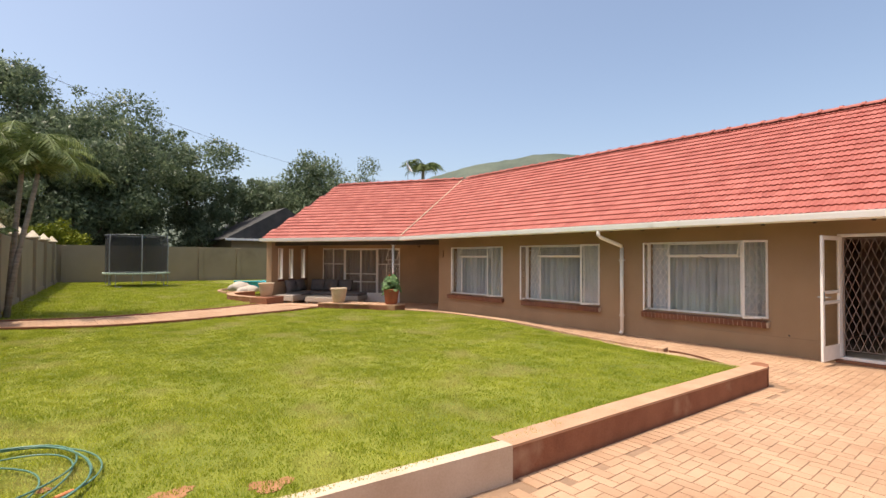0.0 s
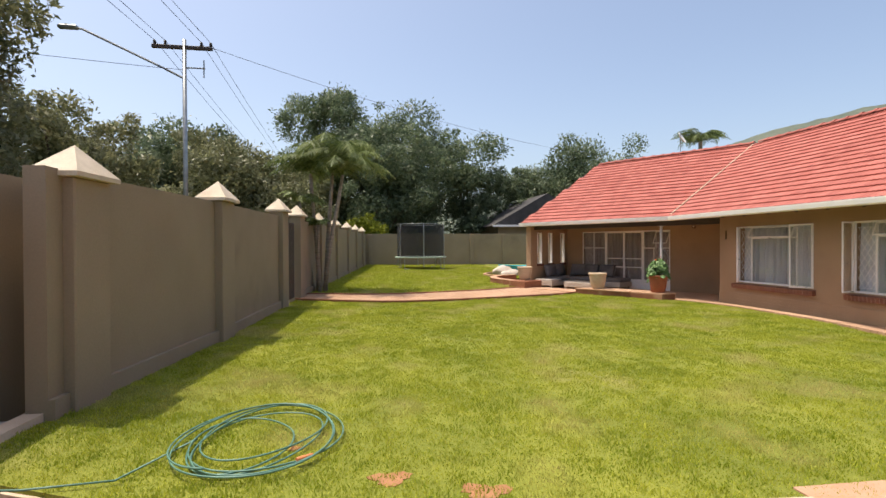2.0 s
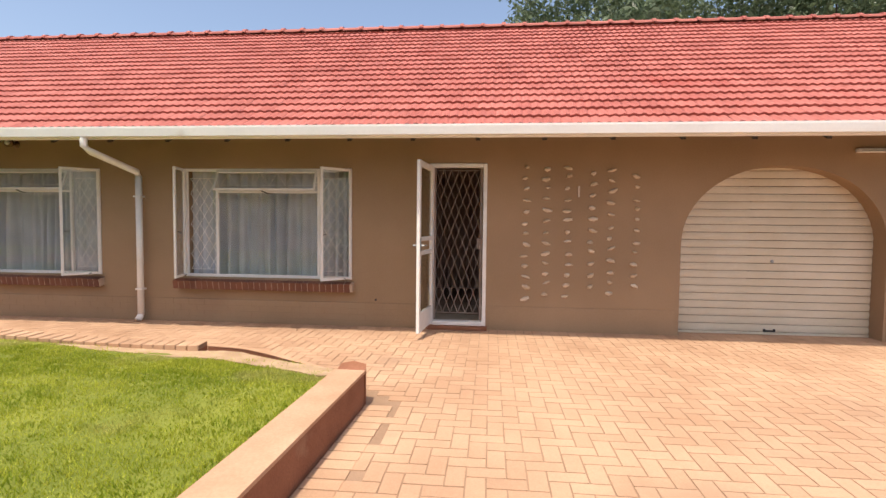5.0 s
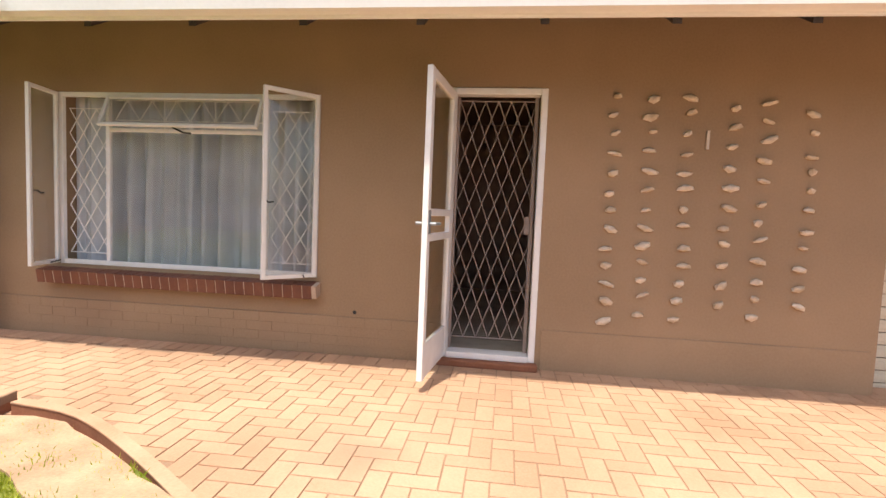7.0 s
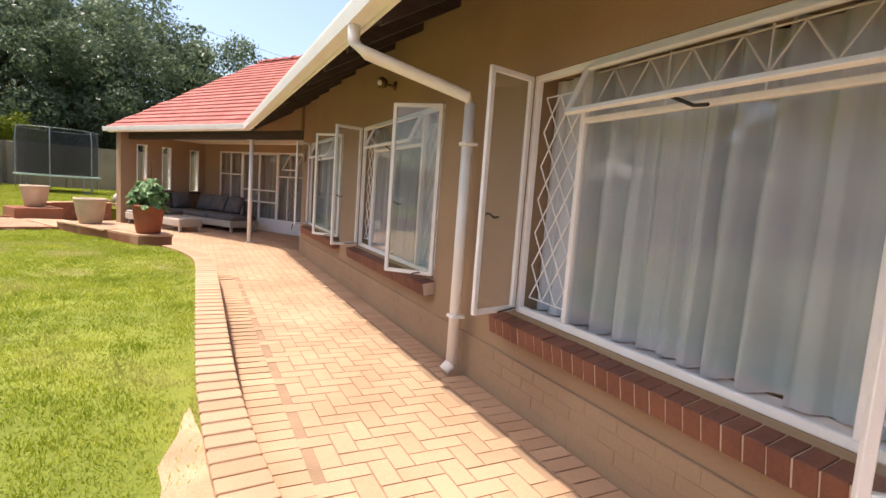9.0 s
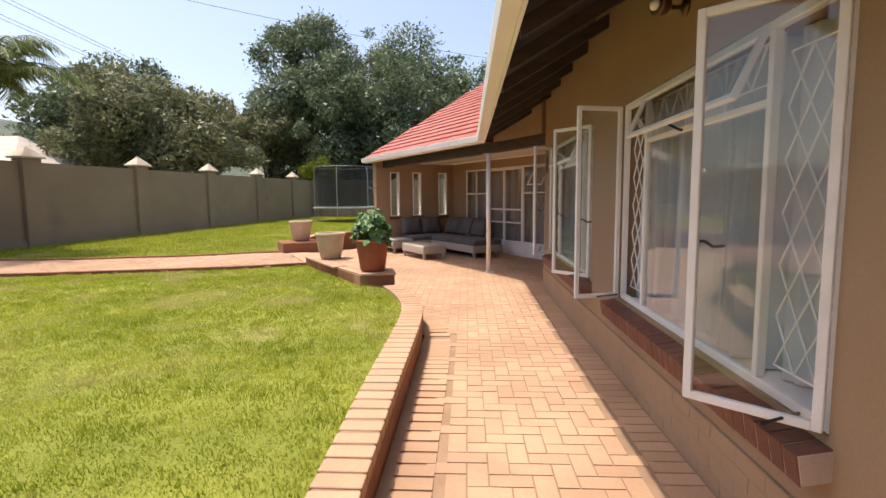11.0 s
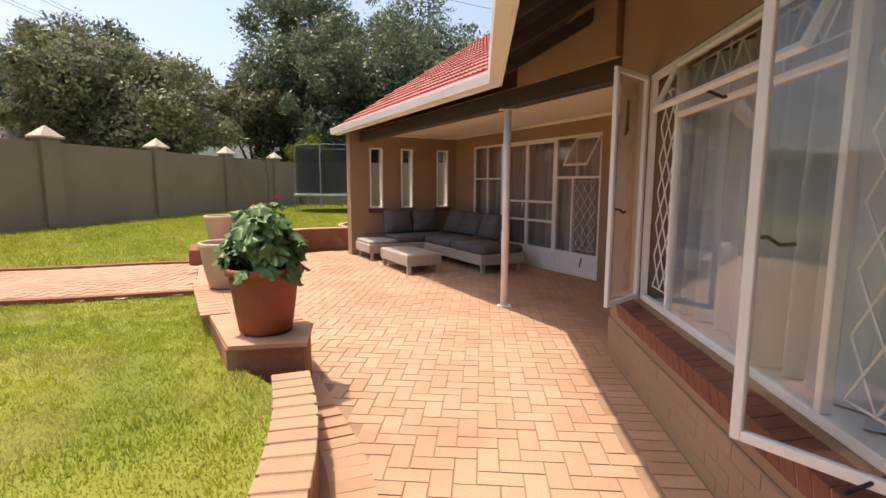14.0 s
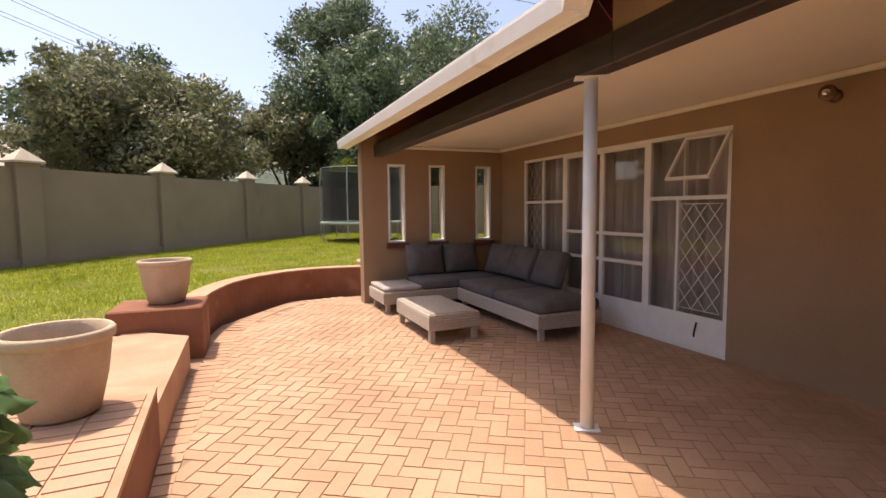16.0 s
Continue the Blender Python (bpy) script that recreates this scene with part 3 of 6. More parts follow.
for r in range(4):
    for k in range(48):
        y0 = 2.76 + k * 0.228 + (0.114 if r % 2 else 0)
        if y0 + 0.222 < CORNER_Y:
            e = 0.002 + random.uniform(-0.0012, 0.0012)
            pl.append((WALL_X - 0.0125 - e, WALL_X - 0.011, y0, y0 + 0.222, FLOOR + 0.005 + r * 0.079, FLOOR + 0.079 + r * 0.079))
o = part("plinth_bricks", boxes(pl, 0.0015), M_WALL, wall_front, "painted brick courses at the foot of the wall")
tagged(o, kind="stuff")
# no recess: a black disc stands for the shade inside the hole
part("weep_hole_dark", lathe([(0.016, 0), (0.016, 0.004)], 10), M_BLACK, wall_front, "black disc painted for the dark inside a small hole", m=pose(WALL_X - 0.002, 3.42, 0.31, 0, -90))
wall_side = link("wall_side", boxes([(WALL_X, 13.4, CORNER_Y - 0.23, CORNER_Y - 0.002, -0.2, 2.62)]), M_WALL)
wall_side.matrix_world = Matrix.Translation((0.235, 0, 0))
tagged(wall_side, "tan plastered side wall facing the patio", "wall", kind="structure")
corner_cap = link("wall_corner", boxes([(WALL_X + 0.231, WALL_X + 0.234, CORNER_Y - 0.23, CORNER_Y - 0.001, -0.2, 2.6)]), M_WALL)
tagged(corner_cap, "tan plastered corner of the house", "wall", kind="structure")
# out of view; added so that no light leaks in from behind
unseen_back_wall = link("unseen_back_wall", boxes([(17.0, 17.2, -11, 16, -0.2, 2.6), (WALL_X, 17.0, -11.2, -11.0, -0.2, 2.6)]), M_WALL)
tagged(unseen_back_wall, "unseen back wall added to keep light out of the rooms", "wall", kind="structure")
rooms = link("room_partitions", boxes([(14.2, 14.3, -10.9, 13.3, -0.2, 2.5), (10.74, 14.2, 6.7, 6.8, -0.2, 2.5), (10.74, 14.2, 10.1, 10.2, -0.2, 2.5), (10.74, 14.2, 3.1, 3.2, -0.2, 2.5), (10.74, 14.2, 1.2, 1.3, -0.2, 2.5), (10.74, 14.2, -3.2, -3.1, -0.2, 2.5)]), M_ROOM)
tagged(rooms, "dim plain inner walls behind the windows", "wall", kind="structure")
slab = link("ceiling_rooms", boxes([(10.74, 17.0, -10.9, 13.3, 2.5, 2.55)]), M_ROOM)
tagged(slab, "dim ceiling inside the house", "ceiling", kind="structure")

# wing walls, in wing coordinates
SLITS = [(0.54, 0.82), (1.22, 1.49), (2.04, 2.32)]
gable_cells = []
xs = [0.14] + [v for s in SLITS for v in s] + [8.0]
for k, (a, b) in enumerate(zip(xs, xs[1:])):
    if k % 2:
        gable_cells += [(a, b, GABLE_Y, GABLE_Y + 0.23, -0.2, 0.87), (a, b, GABLE_Y, GABLE_Y + 0.23, 2.08, 2.5)]
    else:
        gable_cells.append((a, b, GABLE_Y, GABLE_Y + 0.23, -0.2, 2.5))
wall_gable = link("wall_gable", boxes(gable_cells), M_WALL, m=WING)
tagged(wall_gable, "tan plastered end wall of the patio with three slit windows", "wall", kind="structure")
PD = (0.93, 4.46)
cells = []
for y0, y1, z0, z1 in ((-3.6, PD[0], -0.2, 2.5), (PD[1], GABLE_Y, -0.2, 2.5), (PD[0], PD[1], 2.11, 2.5)):
    cells.append((DOOR_X, DOOR_X + 0.23, y0, y1, z0, z1))
wall_patio = link("wall_patio", boxes(cells), M_WALL, m=WING)
tagged(wall_patio, "tan plastered wall behind the covered patio", "wall", kind="structure")
wing_room = link("wing_room", boxes([(5.2, 5.3, -2, 5.2, -0.2, 2.5), (2.76, 5.2, -0.6, -0.5, -0.2, 2.5), (2.76, 5.2, -0.5, 5.19, 2.42, 2.46), (2.76, 5.2, -0.5, 5.19, -0.12, -0.06)]), M_ROOM, m=WING)
tagged(wing_room, "dim plain room behind the patio doors", "wall", kind="structure")
ceiling = link("ceiling_patio", boxes([(0.42, 2.518, -3.4, GABLE_Y - 0.003, 2.36, 2.40)]), M_CEIL, m=WING)
tagged(ceiling, "cream board ceiling of the covered patio", "ceiling", kind="structure")
part("cornice", boxes([(2.46, 2.515, -3.0, GABLE_Y - 0.06, 2.31, 2.357), (0.4, 2.515, GABLE_Y - 0.06, GABLE_Y - 0.005, 2.31, 2.357)], 0.012), M_CEIL, ceiling)
beam = link("patio_beam", boxes([(0.33, 0.47, -0.02, GABLE_Y - 0.004, 2.18, 2.359)], 0.008), M_DARKWOOD, m=WING)
tagged(beam, "dark stained timber beam along the patio's edge", "beam", kind="structure")
d = Vector((WALL_X + 0.1, CORNER_Y)) - wing(0.40, 0.0).xy
beam2 = link("patio_beam", boxes([(-0.07, 0.07, 0.02, d.length - 0.02, 2.18, 2.355)], 0.008), M_DARKWOOD, m=Matrix.Translation(wing(0.40, 0.0)) @ pose(0, 0, 0, 0, 0, math.degrees(math.atan2(-d.x, d.y))))
tagged(beam2, "dark stained timber beam from the post to the house corner", "beam", kind="structure")
post = empty("patio_post", Matrix.Translation(wing(0.42, 0.27, FLOOR)), "slim white steel post holding the patio beam", "post")
part("shaft", tube([(0, 0, 0.01), (0, 0, 2.225)], 0.043, 16), M_WHITE, post, smooth=True)
part("foot_plate", boxes([(-0.08, 0.08, -0.06, 0.06, 0, 0.012)], 0.003), M_WHITE, post)
part("head_plate", boxes([(-0.10, 0.10, -0.06, 0.06, 2.225, 2.232)], 0.002), M_WHITE, post)

# ---- roof ----
SLOPE = math.atan2(RIDGE_Z - EAVE_Z, RIDGE_X - EAVE_X)
RUN = (RIDGE_X - EAVE_X) / math.cos(SLOPE)
MAIN = pose(EAVE_X, 0, EAVE_Z) @ Matrix(((math.cos(SLOPE), 0, -math.sin(SLOPE), 0), (0, 1, 0, 0), (math.sin(SLOPE), 0, math.cos(SLOPE), 0), (0, 0, 0, 1)))
WINGR = WING @ pose(-0.03, 0, EAVE_Z) @ Matrix(((math.cos(SLOPE), 0, -math.sin(SLOPE), 0), (0, 1, 0, 0), (math.sin(SLOPE), 0, math.cos(SLOPE), 0), (0, 0, 0, 1)))
T_W, T_G = 0.21, 0.235


def tile_data():
    """One double-roll roof tile; x up the slope, y along the eave."""
    n = 8
    v, f = [], []
    prof = [0.0, 0.012, 0.016, 0.005, 0.0, 0.012, 0.016, 0.005, 0.0]
    for x, lift in ((0.0, 0.040), (T_G + 0.03, 0.010)):
        for k in range(n + 1):
            v.append((x, T_W * k / n, lift + prof[k]))
    for k in range(n + 1):
        v.append((0.0, T_W * k / n, 0.005 + prof[k] * 0.6))
    for k in range(n):
        f.append((k, n + 1 + k, n + 2 + k, k + 1))
        f.append((2 * n + 2 + k, k, k + 1, 2 * n + 3 + k))
    return v, f


TV, TF = tile_data()
tile_me = bpy.data.meshes.new("tile")
tile_me.from_pydata(TV, [], TF)
tile_me.materials.append(M_TILE_O)


def roof(name, m, y0, y1, cut, label, pieces=None):
    """A roof slope of lapped tiles; cut(s, y) tells whether a place is on it."""
    rows = int(RUN / T_G) + 1
    verts, faces, singles = [], [], []
    for r in range(rows):
        for c in range(int((y1 - y0) / T_W)):
            s, y = r * T_G - 0.05, y0 + c * T_W
            if s + 0.1 > RUN or not cut(s + 0.15, y + 0.15):
                continue
            jit = random.uniform(-0.0025, 0.0025)
            if pieces and pieces[0] < y < pieces[1] and r >= pieces[2] and len(singles) < 300:
                singles.append((s, y, jit))
                continue
            k = len(verts)
            L = min(1.0, (RUN - s) / (T_G + 0.03))
            verts += [(s + p[0] * L, y + p[1], p[2] + jit) for p in TV]
            faces += [tuple(k + i for i in q) for q in TF]
    return verts, faces, singles


def on_main(s, y):
    return y < MEET_Y + s * math.cos(SLOPE) * math.tan(radians(16)) + 0.05


RE_Y = 4.55


def on_wing(s, y):
    return y < 5.55 - (5.52 - RE_Y) * s / RUN and y > -s * math.cos(SLOPE) * math.tan(radians(16)) + MEET_W - 0.05


RV = (RIDGE_X, MEET_Y + (RIDGE_X - EAVE_X) * math.tan(radians(16)))
q = [(EAVE_X, -12.0), (EAVE_X, MEET_Y), RV, (RIDGE_X, -12.0)]
roof_main = link("roof_main", prism(q, lambda x, y: EAVE_Z - 0.03 + (x - EAVE_X) * math.tan(SLOPE), lambda x, y: EAVE_Z + (x - EAVE_X) * math.tan(SLOPE)), M_UNDER)
tagged(roof_main, "red concrete tile roof over the main house", "roof", kind="structure")
rb = link("roof_back", prism([(RIDGE_X, -12), (17.4, -12), (17.4, 17), RV], lambda x, y: RIDGE_Z - 0.03 - (x - RIDGE_X) * math.tan(SLOPE), lambda x, y: RIDGE_Z + 0.03 - (x - RIDGE_X) * math.tan(SLOPE)), M_TILE)
tagged(rb, "red tiled back slope of the main roof", "roof", kind="structure")
kx = RIDGE_X - EAVE_X
ry0 = MEET_W - kx * math.tan(radians(16))
roof_wing = link("roof_wing", prism([(-0.03, MEET_W), (-0.03, 5.52), (kx - 0.03, RE_Y), (kx - 0.03, ry0)], lambda x, y: EAVE_Z - 0.03 + (x + 0.03) * math.tan(SLOPE), lambda x, y: EAVE_Z + (x + 0.03) * math.tan(SLOPE)), M_UNDER, m=WING)
tagged(roof_wing, "red concrete tile roof over the patio wing", "roof", kind="structure")
rwb = link("roof_wing_back", prism([(kx - 0.03, ry0), (kx - 0.03, RE_Y), (2 * kx, 5.52), (2 * kx, ry0)], lambda x, y: RIDGE_Z - 0.03 - (x - kx) * math.tan(SLOPE), lambda x, y: RIDGE_Z + 0.03 - (x - kx) * math.tan(SLOPE)), M_TILE, m=WING)
tagged(rwb, "red tiled back slope of the wing roof", "roof", kind="structure")
mv, mf, main_single = roof("main", MAIN, -12.0, 16.6, on_main, "", (1.0, 9.2, 1))
ob = raw("roof_tiles", mv, mf, M_TILE, roof_main)
ob.matrix_world = MAIN
tagged(ob, kind="stuff")
wv, wf, _ = roof("wing", WINGR, ry0 - 0.1, 5.5, on_wing, "")
ob = raw("roof_tiles", wv, wf, M_TILE, roof_wing)
ob.matrix_local = WING.inverted() @ WINGR
tagged(ob, kind="stuff")


def ridge_caps(parent, a, b, step=0.38, r=0.108):
    a, b = Vector(a), Vector(b)
    d = (b - a).normalized()
    side = Vector((d.y, -d.x, 0)).normalized()
    up = side.cross(d)
    n = int((b - a).length / step)
    bm = bmesh.new()
    for k in range(n):
        p0, p1 = a + d * (k * step), a + d * ((k + 1) * step + 0.03)
        r0, r1 = r + random.uniform(-0.004, 0.004), r * 0.9
        rings = []
        for p, rr, hh in ((p0, r0, 0.016), (p0 + d * 0.07, r0, 0.016), (p0 + d * 0.075, r1, 0.004), (p1, r1, 0.0)):
            rings.append([bm.verts.new(p + side * math.cos(math.pi * i / 8) * rr + up * (math.sin(math.pi * i / 8) * rr * 0.75 + hh)) for i in range(9)])
        for q, w in zip(rings, rings[1:]):
            for i in range(8):
                bm.faces.new((q[i], q[i + 1], w[i + 1], w[i]))
        bm.faces.new(rings[0])
    return tagged(link("ridge_tiles", bm, M_TILE, parent), kind="stuff")


ridge_caps(roof_main, (RIDGE_X, -12, RIDGE_Z + 0.02), (RV[0], RV[1], RIDGE_Z + 0.02))
e = wing(kx - 0.03, RE_Y)
ridge_caps(roof_main, (RV[0], RV[1], RIDGE_Z + 0.02), (e.x, e.y, RIDGE_Z + 0.02))
valley = link("valley_flashing", tube([(EAVE_X - 0.03, MEET_Y - 0.01, EAVE_Z + 0.05), (RV[0], RV[1], RIDGE_Z + 0.045)], 0.020, 6), M_KERBPALE, roof_main, "pale valley flashing")

# fascia, gutter and rafters
fascia = link("fascia", boxes([(EAVE_X - 0.005, EAVE_X + 0.02, -12, MEET_Y, EAVE_Z - 0.13, EAVE_Z + 0.02)], 0.003), M_FASCIA)
tagged(fascia, "white painted fascia under the main eave", "fascia", kind="structure")


def gutter(y0, y1):
    bm = bmesh.new()
    prof = [(0, 0.0), (0, -0.11), (-0.10, -0.11), (-0.115, -0.02), (-0.115, 0.0), (-0.105, 0.0), (-0.095, -0.10), (-0.008, -0.10), (-0.008, 0.0)]
    ends = [[bm.verts.new((x, y, z)) for x, z in prof] for y in (y0, y1)]
    n = len(prof)
    for i in range(n):
        bm.faces.new((ends[0][i], ends[0][(i + 1) % n], ends[1][(i + 1) % n], ends[1][i]))
    bm.faces.new(ends[0][::-1])
    bm.faces.new(ends[1])
    bmesh.ops.recalc_face_normals(bm, faces=bm.faces[:])
    return bm


g1 = link("gutter", gutter(-12, MEET_Y - 0.04), M_FASCIA, m=pose(EAVE_X - 0.006, 0, EAVE_Z + 0.0))
tagged(g1, "white metal gutter along the main eave", "gutter", kind="structure")
wf2 = link("fascia", boxes([(-0.035, -0.01, MEET_W + 0.02, 5.50, EAVE_Z - 0.13, EAVE_Z + 0.02)], 0.003), M_FASCIA, m=WING)
tagged(wf2, "white painted fascia under the wing's eave", "fascia", kind="structure")
g2 = link("gutter", gutter(MEET_W + 0.03, 5.56), M_FASCIA, m=WING @ pose(-0.036, 0, EAVE_Z))
tagged(g2, "white metal gutter along the patio's eave", "gutter", kind="structure")
a, b = WING.inverted() @ wing(-0.03, 5.53, EAVE_Z + 0.03), Vector((kx - 0.03, RE_Y, RIDGE_Z + 0.03))
verge = link("hip_end", prism([(-0.03, 5.53), (kx - 0.03, RE_Y + 0.01), (2 * kx, 5.53)], lambda x, y: EAVE_Z + (5.53 - y) / (5.53 - RE_Y) * (RIDGE_Z - EAVE_Z) - 0.02, lambda x, y: EAVE_Z + (5.53 - y) / (5.53 - RE_Y) * (RIDGE_Z - EAVE_Z) + 0.03), M_TILE, m=WING)
tagged(verge, "steep red tiled end of the wing roof", "roof", kind="structure")
rafter_first = None
for k in range(34):
    y = -10.5 + k * 0.74
    if y > 14.2:
        break
    z0, z1 = EAVE_Z - 0.03, EAVE_Z - 0.03 + (WALL_X - EAVE_X) * math.tan(SLOPE)
    if rafter_first is None:
        rafter_first = link("rafter", prism([(0.03, -0.02), (1.04, (WALL_X - EAVE_X) * math.tan(SLOPE) - 0.03), (1.04, (WALL_X - EAVE_X) * math.tan(SLOPE) - 0.14), (0.03, -0.13)], 0, 0.05), M_DARKWOOD, roof_main)
        rafter_first.matrix_world = pose(EAVE_X, y, EAVE_Z - 0.03, 90)
    else:
        o = new("rafter", rafter_first.data)
        o.parent = roof_main
        o.matrix_world = pose(EAVE_X, y, EAVE_Z - 0.03, 90)
infill = link("wall_infill", ribbon([tuple(wing(0.40, 0.0))[:2], (10.49, 13.64)], -0.05, 0.05, 2.356, lambda x, y: EAVE_Z - 0.045 + (x - EAVE_X) * math.tan(SLOPE)), M_WALL)
tagged(infill, "tan plastered infill above the patio beam", "wall", kind="structure")
wall_top = link("wall_head", boxes([(WALL_X, WALL_X + 0.22, -11.0, CORNER_Y, 2.62, 3.05)]), M_WALL)
tagged(wall_top, "tan plastered wall head under the rafters", "wall", kind="structure")
for s, y, jit in main_single:
    o = new("tile", tile_me)
    o.parent = roof_main
    o.matrix_world = MAIN @ Matrix.Translation((s, y, jit))
pv, pf = paver_mesh(2 * U - 0.0045, U - 0.0045, "brick")
paver_me = bpy.data.meshes.new("brick")
paver_me.from_pydata([tuple(p) for p in pv], [], pf)
paver_me.materials.append(M_PAVER_O)
for x, y, z, a, l, w in near_pavers:
    o = new("brick", paver_me)
    o.parent = paving
    o.matrix_world = pose(x, y, z, random.uniform(-0.5, 0.5), random.uniform(-0.5, 0.5), math.degrees(a))

# ---- openings of the house ----
def bars(items, r=0.006):
    bm = bmesh.new()
    for a, b in items:
        tube([a, b], r, 5, bm)
    return bm


def lattice(x0, x1, z0, z1, y, nx, nz, r=0.0055):
    """Crossed diamond bars between two rails."""
    out = [((x0, y, z0), (x1, y, z0)), ((x0, y, z1), (x1, y, z1))]
    w, h = (x1 - x0) / nx, (z1 - z0) / nz
    for i in range(-nz, nx):
        for s in (1, -1):
            a, b = x0 + i * w, x0 + (i + nz) * w
            za, zb = (z0, z1) if s > 0 else (z1, z0)
            t0, t1 = max(0.0, (x0 - a) / (b - a)), min(1.0, (x1 - a) / (b - a))
            if t1 - t0 > 0.02:
                out.append(((a + (b - a) * t0, y, za + (zb - za) * t0), (a + (b - a) * t1, y, za + (zb - za) * t1)))
    return out


def rail_frame(x0, x1, z0, z1, y0, y1, w):
    return [(x0, x0 + w, y0, y1, z0, z1), (x1 - w, x1, y0, y1, z0, z1), (x0 + w, x1 - w, y0, y1, z0, z0 + w), (x0 + w, x1 - w, y0, y1, z1 - w, z1)]


def curtain(name, x0, x1, z0, z1, y, parent, folds=40.0, seed=0, cloth=None):
    n, v, f = 420, [], []
    rnd = random.Random(seed)
    ph = [rnd.uniform(0, 6.28) for _ in range(3)]
    for k in range(n + 1):
        x = x0 + (x1 - x0) * k / n
        for z, amp in ((z1, 0.6), ((z0 + z1) / 2, 0.9), (z0, 1.15)):
            u = folds * (x + 0.05 * math.sin(5.3 * x + ph[1]) + 0.012 * math.sin(3.0 * z + 9 * x))
            pinch = math.copysign(abs(math.sin(u + ph[0])) ** 0.6, math.sin(u + ph[0]))
            d = (0.085 * pinch * (0.62 + 0.38 * math.sin(7.3 * x + ph[2])) + 0.008 * math.sin(2.7 * u + ph[1])) * amp
            v.append((x, y + d, z))
    for k in range(n):
        for i in range(2):
            a = 3 * k + i
            f.append((a, a + 3, a + 4, a + 1))
    return raw(name, v, f, cloth or M_CURTAIN, parent, True, "pale sheer curtain hanging in folds")


def leaf(parent, w, h, m, flip):
    """An open steel casement leaf, from its hinge along x."""
    s = -1 if flip else 1
    ob = part("casement", boxes([(s * a, s * b, c, d, e, g) for a, b, c, d, e, g in rail_frame(0.0, w, 0.0, h, -0.014, 0.014, 0.032)], 0.003), M_WHITE, parent, "open white steel casement", m=m)
    pane = part("pane", boxes([(s * 0.03, s * (w - 0.03), -0.002, 0.002, 0.03, h - 0.03)]), M_GLASS, ob)
    pane.visible_shadow = False
    part("handle", tube([(s * (w - 0.03), 0.02, h * 0.42), (s * (w - 0.04), 0.045, h * 0.42), (s * (w - 0.07), 0.05, h * 0.405), (s * (w - 0.11), 0.048, h * 0.41)], 0.0065, 6), M_BLACK, ob, "dark stay handle")
    return ob


def window(name, ya, yb, seed, swing=77, reach=0.365, near=47):
    """A steel window: side casements open, centre fixed light, top vent ajar."""
    w, z0, z1 = yb - ya, 0.575, 2.065
    h, side, vent = z1 - z0, 0.45, 0.30
    base = empty(name, pose(WALL_X, yb, z0, 0, 0, -90), "white steel window with open side casements and burglar bars", "window", kind="structure")
    d0, d1 = 0.01, 0.05
    fr = rail_frame(0, w, 0, h, d0, d1, 0.04)
    fr += [(side, side + 0.035, d0, d1, 0.04, h - 0.04), (w - side - 0.035, w - side, d0, d1, 0.04, h - 0.04), (side + 0.035, w - side - 0.035, d0, d1, h - vent - 0.03, h - vent)]
    part("window_frame", boxes(fr, 0.004), M_WHITE, base)
    for k, (a, b, c, d) in enumerate([(side + 0.035, w - side - 0.035, 0.04, h - vent - 0.03)]):
        g = part("pane", boxes([(a, b, 0.028, 0.032, c, d)]), M_GLASS, base)
        g.visible_shadow = False
    for a, b in ((0.05, side - 0.01), (w - side + 0.01, w - 0.05)):
        part("burglar_bars", bars(lattice(a, b, 0.10, h - 0.13, 0.075, 3, 6), 0.0048), M_WHITE, base, "white diamond burglar bars")
    vb = []
    lo, hi = h - vent + 0.075, h - 0.055
    for k in range(3):
        a = side + 0.04 + (w - 2 * side - 0.08) * k / 3
        c = (w - 2 * side - 0.08) / 12
        vb += [((a + c * i, 0.075, hi if i % 2 else lo), (a + c * (i + 1), 0.075, lo if i % 2 else hi)) for i in range(4)]
        vb += [((a + 4 * c, 0.075, h - vent), (a + 4 * c, 0.075, h - 0.04)), ((a, 0.075, hi), (a + 4 * c, 0.075, hi)), ((a, 0.075, lo), (a + 4 * c, 0.075, lo))]
    part("vent_bars", bars(vb, 0.0052), M_WHITE, base, "white crossed bars behind the vent")
    vw = w - 2 * side - 0.06
    v = part("vent", boxes(rail_frame(0, vw, -vent + 0.01, 0, -0.014, 0.014, 0.026), 0.003), M_WHITE, base, "top-hung vent propped open", m=pose(side + 0.03, 0.0, h - 0.035, -24))
    g = part("pane", boxes([(0.025, vw - 0.025, -0.002, 0.002, -vent + 0.03, -0.025)]), M_GLASS, v)
    g.visible_shadow = False
    part("stay", tube([(vw * 0.45, 0.02, -vent + 0.03), (vw * 0.52, 0.07, -vent + 0.0), (vw * 0.58, 0.05, -vent - 0.02)], 0.008, 6), M_BLACK, v, "dark vent stay")
    leaf(base, reach, h - 0.02, pose(0.01, -0.012, 0.01, 0, 0, -swing), False)
    leaf(base, side, h - 0.02, pose(w - 0.01, -0.012, 0.01, 0, 0, near), True)
    for x in (0.03, w - 0.12):
        part("stay_bar", tube([(x, -0.02, 0.03), (x + 0.05, -0.12, 0.03), (x + 0.09, -0.2, 0.03)], 0.006, 5), M_BLACK, base, "dark casement stay")
    curtain("curtain", 0.012, w - 0.012, 0.012, h - 0.01, 0.195, base, seed=seed)
    part("reveal_sill", boxes([(0.0, w, 0.05, 0.24, -0.03, 0.004)]), M_WHITE, base)
    sill = empty("window_sill", pose(WALL_X, yb + 0.12, 0.49, 0, 0, -90), "red-brown brick-on-edge sill under the window", "sill", kind="structure")
